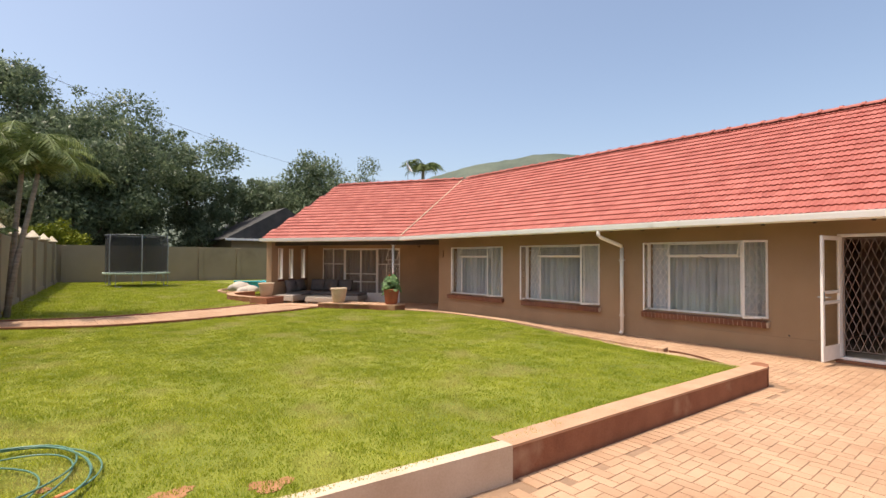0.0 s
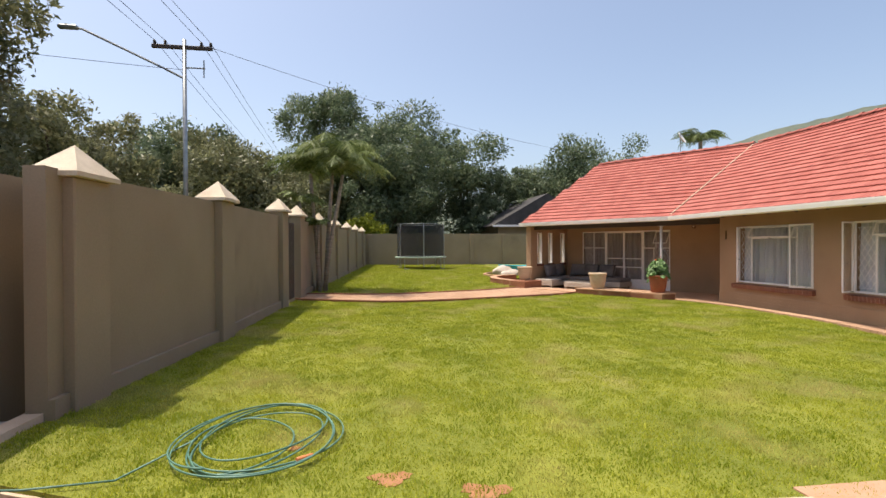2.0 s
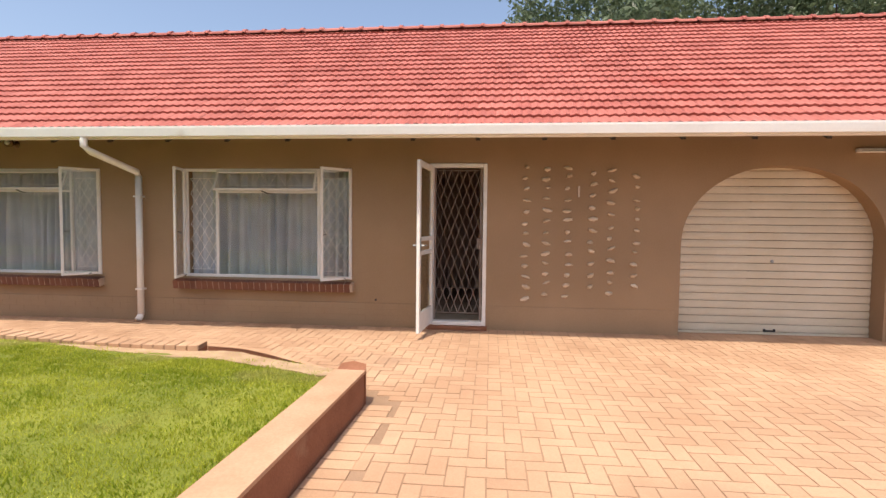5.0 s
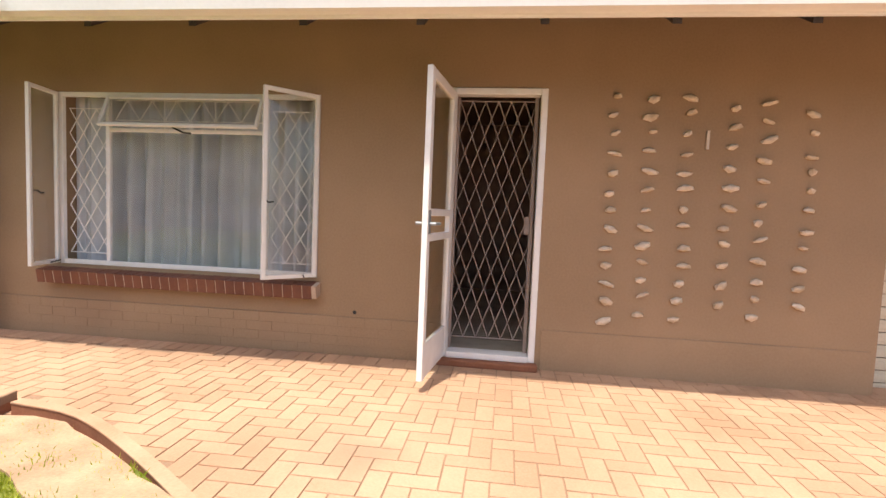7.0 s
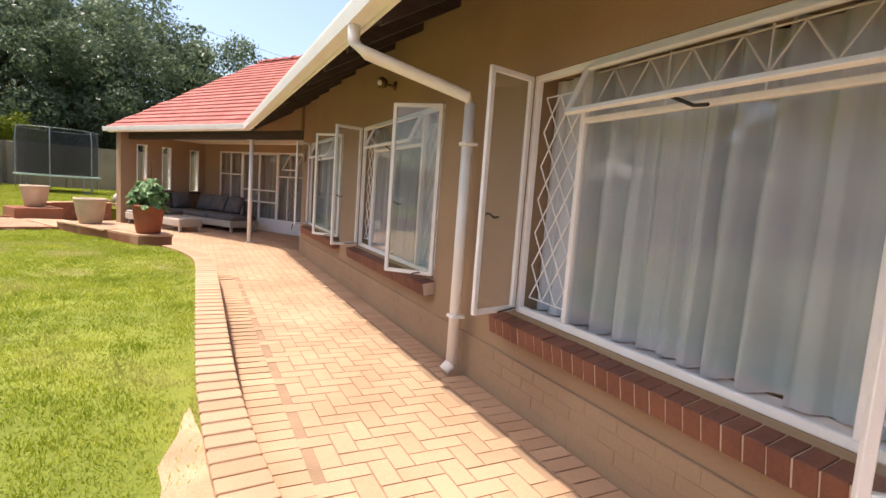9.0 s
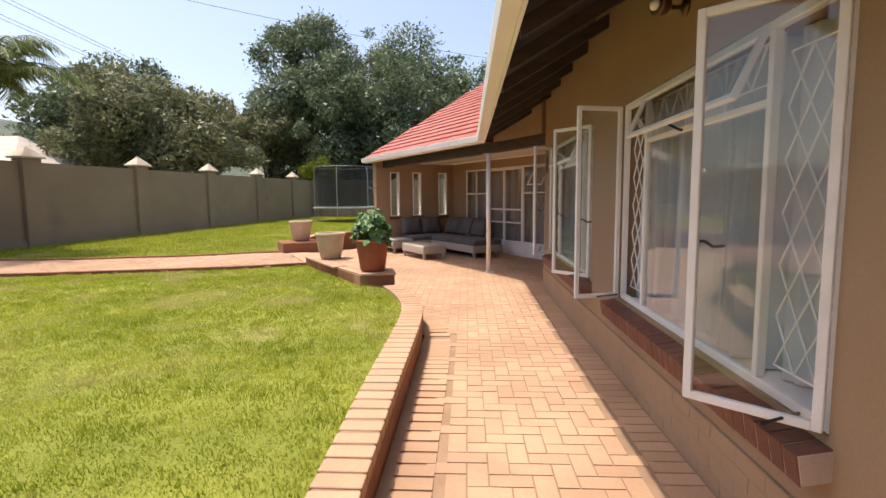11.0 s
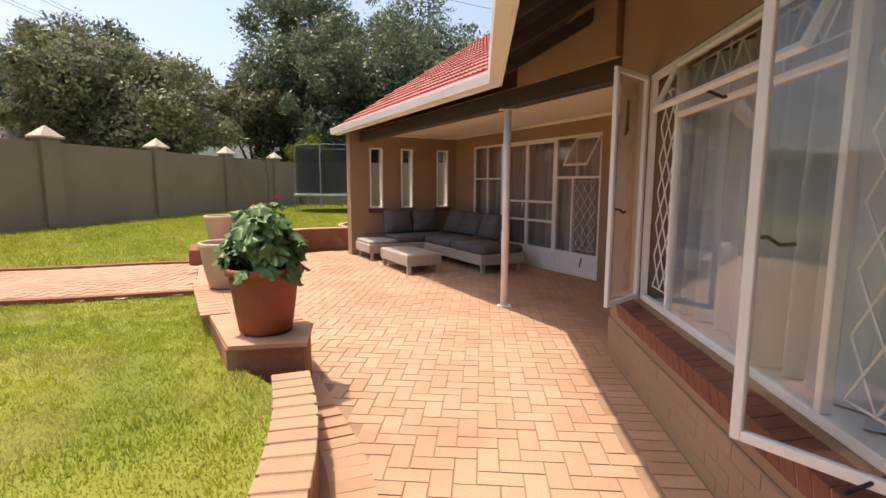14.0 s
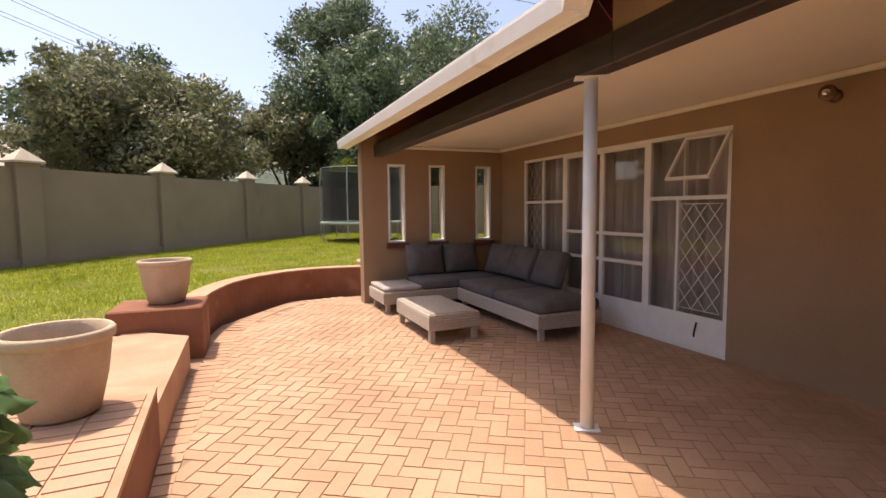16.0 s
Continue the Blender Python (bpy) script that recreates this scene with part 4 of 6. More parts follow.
    part("mortar_bed", boxes([(0.008, w + 0.152, -0.1065, 0.09, -0.056, 0.049)]), M_MORTAR, sill, "sandy mortar", m=pose(0, 0, 0, 10))
    n = round((w + 0.16) / 0.083)
    me = None
    for k in range(n):
        if me is None:
            o = part("brick", boxes([(-0.0385, 0.0385, -0.11, 0.10, -0.060, 0.055)], 0.003), M_SILL, sill)
            me = o.data
        else:
            o = new("brick", me)
            o.parent = sill
        o.matrix_local = pose((k + 0.5) * 0.083, 0.0, 0.0 + random.uniform(-0.002, 0.002), 10 + random.uniform(-1, 1), 0, random.uniform(-0.8, 0.8))
    return base


for k, (a, b) in enumerate(WIN):
    window("window_%d" % (k + 1), a, b, 5 + k, *((42, 0.43, 42) if k == 0 else (77, 0.365)))

# front door: frame, sliding lattice gate, glazed leaf folded back
dw, dh = DOOR[1] - DOOR[0], 2.13 - 0.03
door = empty("door_1", pose(WALL_X, DOOR[1], 0.03, 0, 0, -90), "white framed front doorway with a closed lattice security gate and open glazed leaf", "door", kind="structure")
part("door_frame", boxes([(0, 0.05, -0.012, 0.09, -0.03, dh), (dw - 0.05, dw, -0.012, 0.09, -0.03, dh), (0.05, dw - 0.05, -0.012, 0.09, dh - 0.05, dh), (0.05, dw - 0.05, -0.03, 0.12, -0.03, 0.02)], 0.005), M_WHITE, door)
part("threshold", boxes([(-0.02, dw + 0.02, -0.10, 0.0, -0.08, -0.031)], 0.008), M_KERB, door, "red polished step")
part("security_gate", bars(lattice(0.07, dw - 0.07, 0.12, dh - 0.08, 0.10, 6, 7), 0.0044), M_LATTICE, door, "expanding diamond lattice gate")
part("gate_stile", boxes([(dw - 0.09, dw - 0.06, 0.09, 0.12, 0.02, dh - 0.05), (0.05, 0.07, 0.09, 0.12, 0.02, dh - 0.05), (dw - 0.13, dw - 0.09, 0.085, 0.125, 0.98, 1.12)], 0.003), M_LATTICE, door)
lw = dw - 0.02
lf = part("door_leaf", boxes([(0, 0.06, -0.02, 0.02, 0, dh - 0.04), (lw - 0.07, lw, -0.02, 0.02, 0, dh - 0.04), (0.06, lw - 0.07, -0.02, 0.02, dh - 0.11, dh - 0.04), (0.06, lw - 0.07, -0.02, 0.02, 1.10, 1.15), (0.06, lw - 0.07, -0.02, 0.02, 0.93, 0.98), (0.06, lw - 0.07, -0.015, 0.015, 0, 0.24)], 0.004), M_WHITE, door, "white steel door leaf standing open", m=pose(0.03, -0.02, 0.0, 0, 0, -96))
for a, b in ((1.15, dh - 0.11), (0.24, 0.93)):
    g = part("pane", boxes([(0.06, lw - 0.07, -0.003, 0.003, a, b)]), M_FROST, lf, "obscured glass")
part("door_handle", tube([(lw - 0.04, -0.07, 1.05), (lw - 0.04, 0.07, 1.05)], 0.012, 8), M_GALV, lf, "steel handle")
part("lever", tube([(lw - 0.04, 0.06, 1.05), (lw - 0.14, 0.07, 1.05)], 0.010, 8), M_GALV, lf)
part("lock_plate", boxes([(lw - 0.065, lw - 0.015, 0.02, 0.025, 0.98, 1.14)], 0.002), M_GALV, lf)
hall = link("hall_floor", boxes([(WALL_X + 0.06, 14.2, 1.3, 3.1, -0.1, 0.02)]), M_CAP)
tagged(hall, "pale tiled floor inside the front door", "floor", kind="structure")

# garage roller doors
for k, (a, b) in enumerate(ARCH):
    g = empty("garage_door_%d" % (k + 1), pose(WALL_X, b, FLOOR, 0, 0, -90), "cream ribbed roller shutter in an arched opening", "garage door", kind="structure")
    w = b - a
    me = None
    for s in range(22):
        if me is None:
            o = part("slat", boxes([(0.003, w - 0.003, 0.0, 0.012, 0.006, 0.098), (0.003, w - 0.003, -0.006, 0.0, 0.03, 0.075)], 0.004), M_SHUTTER, g)
            me = o.data
        else:
            o = new("slat", me)
            o.parent = g
        o.matrix_local = pose(0, 0.226 + 0.0, 0.03 + s * 0.099)
    part("bottom_rail", boxes([(0.003, w - 0.003, 0.21, 0.24, 0.0, 0.03)], 0.004), M_SHUTTER, g)
    part("handle", boxes([(w / 2 - 0.07, w / 2 + 0.07, 0.195, 0.21, 0.04, 0.06), (w / 2 - 0.07, w / 2 - 0.05, 0.2, 0.225, 0.035, 0.075), (w / 2 + 0.05, w / 2 + 0.07, 0.2, 0.225, 0.035, 0.075)], 0.003), M_BLACK, g)
    part("lock", lathe([(0.02, 0), (0.02, 0.012), (0.012, 0.016)], 12), M_GALV, g, m=pose(w / 2, 0.219, 0.95, 90))
garage_floor = link("garage_floor", boxes([(WALL_X + 0.24, 14.2, -10.8, 1.2, -0.1, FLOOR)]), M_ROOM)
tagged(garage_floor, "dim garage floor", "floor", kind="structure")

# patio doors and windows
pd = empty("patio_door", WING @ pose(DOOR_X, PD[1], FLOOR, 0, 0, -90), "white steel patio doors and windows with an open vent", "door", kind="structure")
w, h = PD[1] - PD[0], 2.11 - FLOOR
a1, a2 = 1.02, 2.54            # fixed lights | double doors | fixed lights
fr = rail_frame(0, w, 0, h, 0.0, 0.05, 0.04)
fr += [(a1 - 0.03, a1 + 0.03, 0, 0.05, 0.04, h - 0.04), (a2 - 0.03, a2 + 0.03, 0, 0.05, 0.04, h - 0.04), (0.04, a1 - 0.03, 0, 0.05, 1.50, 1.54), (0.49, 0.525, 0, 0.05, 0.04, h - 0.04), (a2 + 0.03, w - 0.04, 0, 0.05, 1.50, 1.54), (a2 + 0.38, a2 + 0.41, 0.0, 0.05, 0.36, 1.50), (a2 + 0.46, a2 + 0.48, 0.0, 0.05, 1.54, h - 0.04)]
part("door_frame", boxes(fr, 0.004), M_WHITE, pd)
part("kick_panel", boxes([(0.04, a1 - 0.03, 0.01, 0.03, 0.04, 0.36), (a2 + 0.03, w - 0.04, 0.005, 0.03, 0.04, 0.36)], 0.004), M_WHITE, pd, "white steel kick panel")
for k in range(2):
    x0 = a1 + 0.03 + k * (a2 - a1 - 0.06) / 2
    x1 = x0 + (a2 - a1 - 0.06) / 2
    lf = part("door_leaf", boxes([*rail_frame(x0, x1, 0.03, h - 0.04, 0.0, 0.045, 0.035), (x0 + 0.035, x1 - 0.035, 0.0, 0.04, 1.10, 1.14), (x0 + 0.035, x1 - 0.035, 0.0, 0.04, 0.78, 0.82), (x0 + 0.035, x1 - 0.035, 0.01, 0.03, 0.06, 0.36)], 0.004), M_WHITE, pd)
    g = part("pane", boxes([(x0 + 0.03, x1 - 0.03, 0.02, 0.024, 0.36, h - 0.07)]), M_GLASS, lf)
    g.visible_shadow = False
part("door_handle", tube([(a1 + 0.72, -0.05, 1.0), (a1 + 0.72, -0.05, 1.16)], 0.010, 8), M_WHITE, pd)
for a, b, c, d in ((0.04, 0.49, 0.36, 1.50), (0.525, a1 - 0.03, 0.36, 1.50), (0.04, 0.49, 1.54, h - 0.04), (0.525, a1 - 0.03, 1.54, h - 0.04), (a2 + 0.03, a2 + 0.38, 0.36, 1.50), (a2 + 0.41, w - 0.04, 0.36, 1.50), (a2 + 0.03, a2 + 0.46, 1.54, h - 0.04)):
    g = part("pane", boxes([(a, b, 0.02, 0.024, c, d)]), M_GLASS, pd)
    g.visible_shadow = False
part("burglar_bars", bars(lattice(a2 + 0.45, w - 0.06, 0.42, 1.46, -0.02, 3, 5), 0.0042), M_WHITE, pd, "white diamond burglar bars")
part("burglar_bars", bars(lattice(0.06, 0.48, 0.42, 1.46, 0.06, 3, 5) + lattice(0.06, 0.48, 1.58, h - 0.08, 0.06, 3, 2), 0.0042), M_WHITE, pd, "white diamond burglar bars")
v = part("vent", boxes(rail_frame(0, 0.50, -0.50, 0, -0.014, 0.014, 0.03), 0.003), M_WHITE, pd, "top-hung vent propped wide open", m=pose(a2 + 0.49, -0.01, h - 0.05, -32))
g = part("pane", boxes([(0.03, 0.47, -0.002, 0.002, -0.47, -0.03)]), M_GLASS, v)
g.visible_shadow = False
part("stay", tube([(w - 0.30, -0.03, 0.30), (w - 0.30, -0.06, 0.20), (w - 0.31, -0.05, 0.16)], 0.010, 6), M_BLACK, pd, "dark drop bolt")
curtain("curtain", -0.4, w + 0.5, 0.02, h + 0.2, 0.20, pd, 42.0, 21, M_DRAPE)

for k, (a, b) in enumerate(SLITS):
    s = empty("slit_window", WING @ pose(a, GABLE_Y, 0.87), "narrow white-framed slit window through the patio's end wall", "window", "slit windows", "structure")
    ww, hh = b - a, 2.08 - 0.87
    part("window_frame", boxes(rail_frame(0, ww, 0, hh, -0.012, 0.10, 0.028), 0.003), M_WHITE, s)
    part("window_sill", boxes([(-0.04, ww + 0.04, -0.07, 0.0, -0.08, 0.0)], 0.006), M_SILL, s, "brick sill")
    g = part("pane", boxes([(0.025, ww - 0.025, 0.05, 0.054, 0.025, hh - 0.025)]), M_GLASS, s)
    g.visible_shadow = False

# ---- things on the house ----
dp = empty("downpipe", pose(WALL_X - 0.12, 6.70, FLOOR), "white round downpipe with an offset from the gutter", "downpipe")
part("pipe", tube([(0.0, 0.0, 0.09), (0.0, 0.0, 2.0)], 0.042, 14), M_WHITE, dp, smooth=True)
part("elbow", tube([(0, 0, 1.98), (-0.03, 0, 2.05), (-0.77, 0.04, 2.22), (-0.86, 0.05, 2.28), (-0.86, 0.05, 2.44)], 0.042, 14), M_WHITE, dp, smooth=True)
part("shoe", tube([(0.0, 0.0, 0.11), (-0.01, 0.0, 0.08), (-0.06, 0.0, 0.035)], 0.044, 14), M_WHITE, dp, smooth=True)
for z in (0.45, 1.72):
    part("bracket", boxes([(-0.048, 0.06, -0.05, 0.05, z - 0.012, z + 0.012)], 0.004), M_WHITE, dp)

rnd = random.Random(4)


def stone(r, seed):
    rr = random.Random(seed)
    bm = bmesh.new()
    bmesh.ops.create_icosphere(bm, subdivisions=1, radius=1)
    for v in bm.verts:
        v.co *= rr.uniform(0.7, 1.15)
    bmesh.ops.scale(bm, vec=(0.5 * r, 1.0 * r, 0.42 * r), verts=bm.verts[:])
    return bm


stone_me = []
for k in range(5):
    o = link("wall_stone", stone(0.062, k), M_STONE)
    stone_me.append(o)
cols = [(1.45, 2.07, 0.38, 13), (1.19, 2.07, 0.44, 13), (0.91, 2.09, 0.42, 13), (0.61, 1.99, 0.56, 11), (0.37, 2.05, 0.46, 12), (0.06, 1.95, 0.58, 11)]
used = set()
for y, z1, z0, n in cols:
    for k in range(n):
        src = stone_me[rnd.randrange(5)]
        m = pose(WALL_X - 0.014, y + rnd.uniform(-0.02, 0.02), z1 + (z0 - z1) * k / (n - 1) + rnd.uniform(-0.02, 0.02), rnd.uniform(-25, 25), 0, rnd.uniform(-10, 10)) @ Matrix.Diagonal((1, rnd.uniform(0.6, 1.25), rnd.uniform(0.7, 1.3), 1))
        if src.name not in used:
            used.add(src.name)
            src.matrix_world = m
            o = src
        else:
            o = new("wall_stone", src.data)
            o.matrix_world = m
        tagged(o, "small pale stone cemented on the tan wall", "stone", "rows of stones on the wall")
cu = bpy.data.curves.new("house_number", "FONT")
cu.body, cu.size, cu.extrude, cu.align_x = "1", 0.20, 0.008, "CENTER"
num = new("house_number", cu)
num.matrix_world = pose(WALL_X - 0.01, 0.78, 1.70, 90, 0, -90)
cu.materials.append(M_NUMBER)
tagged(num, "pale house number one on the tan wall", "house number")


def wall_lamp(m, label, bulb):
    lamp = empty("wall_lamp", m, label, "lamp", "wall lamps")
    part("backplate", lathe([(0.05, 0), (0.05, 0.012), (0.02, 0.025)], 16), M_BRASS, lamp, smooth=True)
    part("arm", tube([(0, 0, 0.02), (0, 0.0, 0.08), (0, -0.02, 0.12)], 0.012, 8), M_BRASS, lamp)
    part("shade", lathe([(0.022, 0), (0.05, 0.03), (0.06, 0.08), (0.055, 0.085)], 16), M_BRASS, lamp, smooth=True, m=pose(0, -0.02, 0.10, 20))
    part("bulb", lathe([(0.012, 0), (0.03, 0.03), (0.028, 0.05), (0.008, 0.065)], 14), bulb, lamp, smooth=True, m=pose(0, -0.03, 0.15, 20))
    return lamp


wall_lamp(WING @ pose(DOOR_X, 0.10, 2.19, 0, -90, 0), "small brass wall lamp with a silvered bulb on the patio wall", M_BULB)
wall_lamp(pose(WALL_X, 8.62, 2.40, 0, -90, 0), "small brass wall lamp under the eave", M_WHITE)
tubel = empty("tube_light", pose(WALL_X, -3.1, 2.28), "white fluorescent tube fitting under the eave", "lamp")
part("body", boxes([(-0.05, 0, -0.6, 0.6, -0.025, 0.025)], 0.006), M_WHITE, tubel)
part("tube", tube([(-0.07, -0.57, -0.02), (-0.07, 0.57, -0.02)], 0.014, 10), M_WHITE, tubel)
numeral = link("wall_numeral", prism([(-0.045, -0.125), (0.04, -0.095), (0.026, -0.075), (0.026, 0.125), (0.008, 0.125), (-0.030, 0.090), (-0.024, 0.078), (-0.002, 0.088), (-0.006, -0.07)], 0.0, 0.016), M_BRASS, m=pose(WALL_X - 0.001, 13.38, 1.85, 90, 0, -90))
tagged(numeral, "dark bronze numeral one fixed to the wall corner", "house number")

# ---- patio furniture ----
def cushion(w, d, h, puff=0.02):
    bm = boxes([(0, w, 0, d, 0, h)])
    bmesh.ops.subdivide_edges(bm, edges=bm.edges[:], cuts=5, use_grid_fill=True)
    for v in bm.verts:
        u, q = v.co.x / w * 2 - 1, v.co.y / d * 2 - 1
        s = (1 - u ** 4) * (1 - q ** 4)
        v.co.z += (puff * s if v.co.z > h / 2 else -puff * 0.2 * s)
        k = abs(v.co.z / h * 2 - 1)
        v.co.x -= u * 0.02 * k ** 3
        v.co.y -= q * 0.02 * k ** 3
    return bm


def sofa_base(parent, x0, x1, y0, y1):
    part("base", boxes([(x0, x1, y0, y1, 0.13, 0.30)], 0.012), M_RATTAN, parent, "woven pale rattan base")
    part("base_weave", boxes([(x0 - 0.004, x1 + 0.004, y0 - 0.004, y1 + 0.004, 0.15 + k * 0.028, 0.166 + k * 0.028) for k in range(5)], 0.003), M_RATTAN, parent)
    for x in (x0 + 0.05, x1 - 0.11):
        for y in (y0 + 0.05, y1 - 0.11):
            part("leg", boxes([(x, x + 0.06, y, y + 0.06, 0, 0.13)], 0.004), M_RATTAN, parent)


SOFA = WING @ pose(0, 0, FLOOR)
s1 = empty("sofa", SOFA, "charcoal cushioned rattan sofa along the patio doors", "sofa", "corner sofa")
sofa_base(s1, 1.28, 2.12, 2.15, 4.25)
part("seat_cushion", cushion(0.80, 1.0, 0.12), M_CUSHION, s1, smooth=True, m=pose(1.29, 2.17, 0.30))
part("seat_cushion", cushion(0.80, 1.05, 0.12), M_CUSHION, s1, smooth=True, m=pose(1.29, 3.19, 0.30))
s2 = empty("sofa", SOFA, "charcoal cushioned rattan sofa against the end wall", "sofa", "corner sofa")
sofa_base(s2, 0.18, 2.12, 4.26, 5.05)
# sun on this end seat is put into the pad's paler colour
part("seat_pad", cushion(0.56, 0.76, 0.06, 0.01), M_SUNLIT_PAD, s2, "thin seat pad, coloured pale greige for the sun on it", smooth=True, m=pose(0.20, 4.28, 0.30))
part("seat_cushion", cushion(1.34, 0.76, 0.12), M_CUSHION, s2, smooth=True, m=pose(0.77, 4.28, 0.30))
for k, (x, y, rz, rx) in enumerate([(1.02, 4.98, 0, -14), (1.62, 4.98, 3, -17), (2.10, 4.42, -84, -20), (2.10, 3.82, -90, -24), (2.10, 3.14, -94, -20)]):
    o = link("scatter_cushion", cushion(0.58, 0.46, 0.15, 0.06), M_CUSHION, smooth=True)
    o.matrix_world = SOFA @ pose(x, y, 0.42, 0, 0, rz) @ pose(-0.27 if rz > -30 else -0.27, -0.02, 0.0, 90 + rx)
    tagged(o, "plump charcoal back cushion leaning on the sofa", "cushion", "sofa cushions")
tb = empty("coffee_table", WING @ pose(0.21, 2.60, FLOOR), "low pale rattan coffee table with a woven top", "table")
part("body", boxes([(0, 0.60, 0, 1.15, 0.13, 0.31)], 0.012), M_RATTAN, tb)
part("body_weave", boxes([(-0.004, 0.604, -0.004, 1.154, 0.145 + k * 0.03, 0.162 + k * 0.03) for k in range(5)], 0.003), M_RATTAN, tb)
part("table_top", boxes([(0.03, 0.57, 0.03, 1.12, 0.311, 0.318)], 0.003), M_RATTAN, tb, "woven rattan top")
for x in (0.02, 0.52):
    for y in (0.02, 1.07):
        part("leg", boxes([(x, x + 0.06, y, y + 0.06, 0, 0.13)], 0.004), M_RATTAN, tb)

# ---- pots ----
def cream_pot(m, label):
    p = empty("flower_pot", m @ Matrix.Diagonal((0.68, 0.68, 0.88, 1)), label, "pot", "cream pots")
    part("body", lathe([(0.21, 0), (0.25, 0.02), (0.31, 0.22), (0.345, 0.42), (0.35, 0.44)], 40, False), M_CREAMPOT, p, smooth=True)
    part("rim", lathe([(0.35, 0.43), (0.368, 0.44), (0.372, 0.485), (0.355, 0.50), (0.33, 0.495), (0.325, 0.42), (0.28, 0.16), (0.05, 0.15)], 40, False), M_CREAMPOT, p, "thick rolled rim", smooth=True)
    # the pot is empty: a dark disc paints the shade at its bottom
    part("soil_or_shade", lathe([(0.285, 0.0), (0.27, 0.02), (0.15, 0.03), (0.01, 0.035)], 24), M_SOIL_SHADE, p, m=pose(0, 0, 0.17))
    return p


cream_pot(pose(6.98, 14.05, 0.365), "empty cream clay pot standing on the ledge")
cream_pot(pose(5.66, 16.48, 0.46), "empty cream clay pot standing on the pedestal")
tp = empty("plant_pot", pose(7.96, 12.67, 0.367) @ Matrix.Diagonal((0.89, 0.89, 0.90, 1)), "terracotta pot with a leafy broad-leaved plant on the ledge", "potted plant")
part("pot", lathe([(0.17, 0), (0.195, 0.015), (0.225, 0.22), (0.252, 0.43), (0.255, 0.44)], 40, False), M_TERRA, tp, smooth=True)
part("rim", lathe([(0.253, 0.43), (0.275, 0.435), (0.28, 0.48), (0.265, 0.49), (0.245, 0.485), (0.24, 0.44), (0.05, 0.43)], 40, False), M_TERRA, tp, smooth=True)
part("soil_or_shade", lathe([(0.24, 0), (0.22, 0.02), (0.02, 0.03)], 24), M_SOIL_SHADE, tp, m=pose(0, 0, 0.435))


def broad_leaf(r, seed):
    """A lobed, cupped leaf blade."""
    rr = random.Random(seed)
    n, v, f = 30, [(0, 0, 0)], []
    for ring, q in ((0.5, 0.3), (0.85, 0.8), (1.0, 1.0)):
        for k in range(n):
            a = 2 * math.pi * k / n
            lob = 1 + 0.17 * math.cos(5 * a) + 0.07 * math.cos(10 * a) + rr.uniform(-0.07, 0.07)
            rad = r * ring * lob * (0.72 + 0.28 * math.cos(a))
            v.append((rad * math.cos(a) + r * 0.35 * ring, rad * math.sin(a) * 1.05, -0.35 * r * ring ** 2 + 0.10 * r * abs(math.sin(a)) * ring + rr.uniform(-0.10, 0.10) * r * ring + 0.13 * r * ring ** 2 * math.cos(5 * a + 0.6) + 0.08 * r * ring ** 2 * math.cos(9 * a)))
    for k in range(n):
        f.append((0, 1 + k, 1 + (k + 1) % n))
        for g in range(2):
            o = 1 + g * n
            f.append((o + k, o + n + k, o + n + (k + 1) % n, o + (k + 1) % n))
    return v, f


rnd = random.Random(11)
leaf_me = []
for k in range(6):
    v, f = broad_leaf(1.0, k)
    me = bpy.data.meshes.new("leaf")
    me.from_pydata(v, [], f)
    me.polygons.foreach_set("use_smooth", [True] * len(me.polygons))
    me.materials.append(M_LEAF_POT)
    leaf_me.append(me)
stems = bmesh.new()
for k in range(150):
    a, q = rnd.uniform(0, 6.283), rnd.random() ** 0.6
    rad = 0.04 + 0.24 * q
    z = 0.56 + 0.34 * (1 - q ** 1.5) + rnd.uniform(-0.12, 0.10)
    if q > 0.8 and rnd.random() < 0.12:
        z -= 0.10
    o = new("leaf", leaf_me[rnd.randrange(6)])
    o.parent = tp
    sc = rnd.uniform(0.045, 0.105)
    o.matrix_local = pose(rad * math.cos(a), rad * math.sin(a), z, 0, 0, math.degrees(a)) @ pose(0, 0, 0, rnd.uniform(-25, 25), 10 + 42 * q + rnd.uniform(-20, 25), rnd.uniform(-30, 30)) @ Matrix.Scale(sc, 4)
    tube([(0.05 * math.cos(a), 0.05 * math.sin(a), 0.45), (rad * 0.6 * math.cos(a), rad * 0.6 * math.sin(a), z - 0.04), (rad * math.cos(a), rad * math.sin(a), z)], 0.005, 5, stems)
part("stems", stems, M_LEAF_POT, tp)
part("flower_stalk", tube([(0.02, 0.02, 0.44), (0.03, 0.05, 0.8), (0.035, 0.06, 1.12), (0.02, 0.06, 1.26)], 0.006, 6, r_end=0.003), M_BARK, tp, "dry brown flower stalk")
seed_head = bmesh.new()
for k in range(9):
    a = 6.283 * k / 9
    tube([(0.02, 0.06, 1.25), (0.02 + 0.03 * math.cos(a), 0.06 + 0.03 * math.sin(a), 1.275), (0.02 + 0.075 * math.cos(a), 0.06 + 0.075 * math.sin(a), 1.27 + 0.015 * (k % 3))], 0.0022, 4, seed_head)
part("seed_head", seed_head, M_BARK, tp, "dry brown seed head")
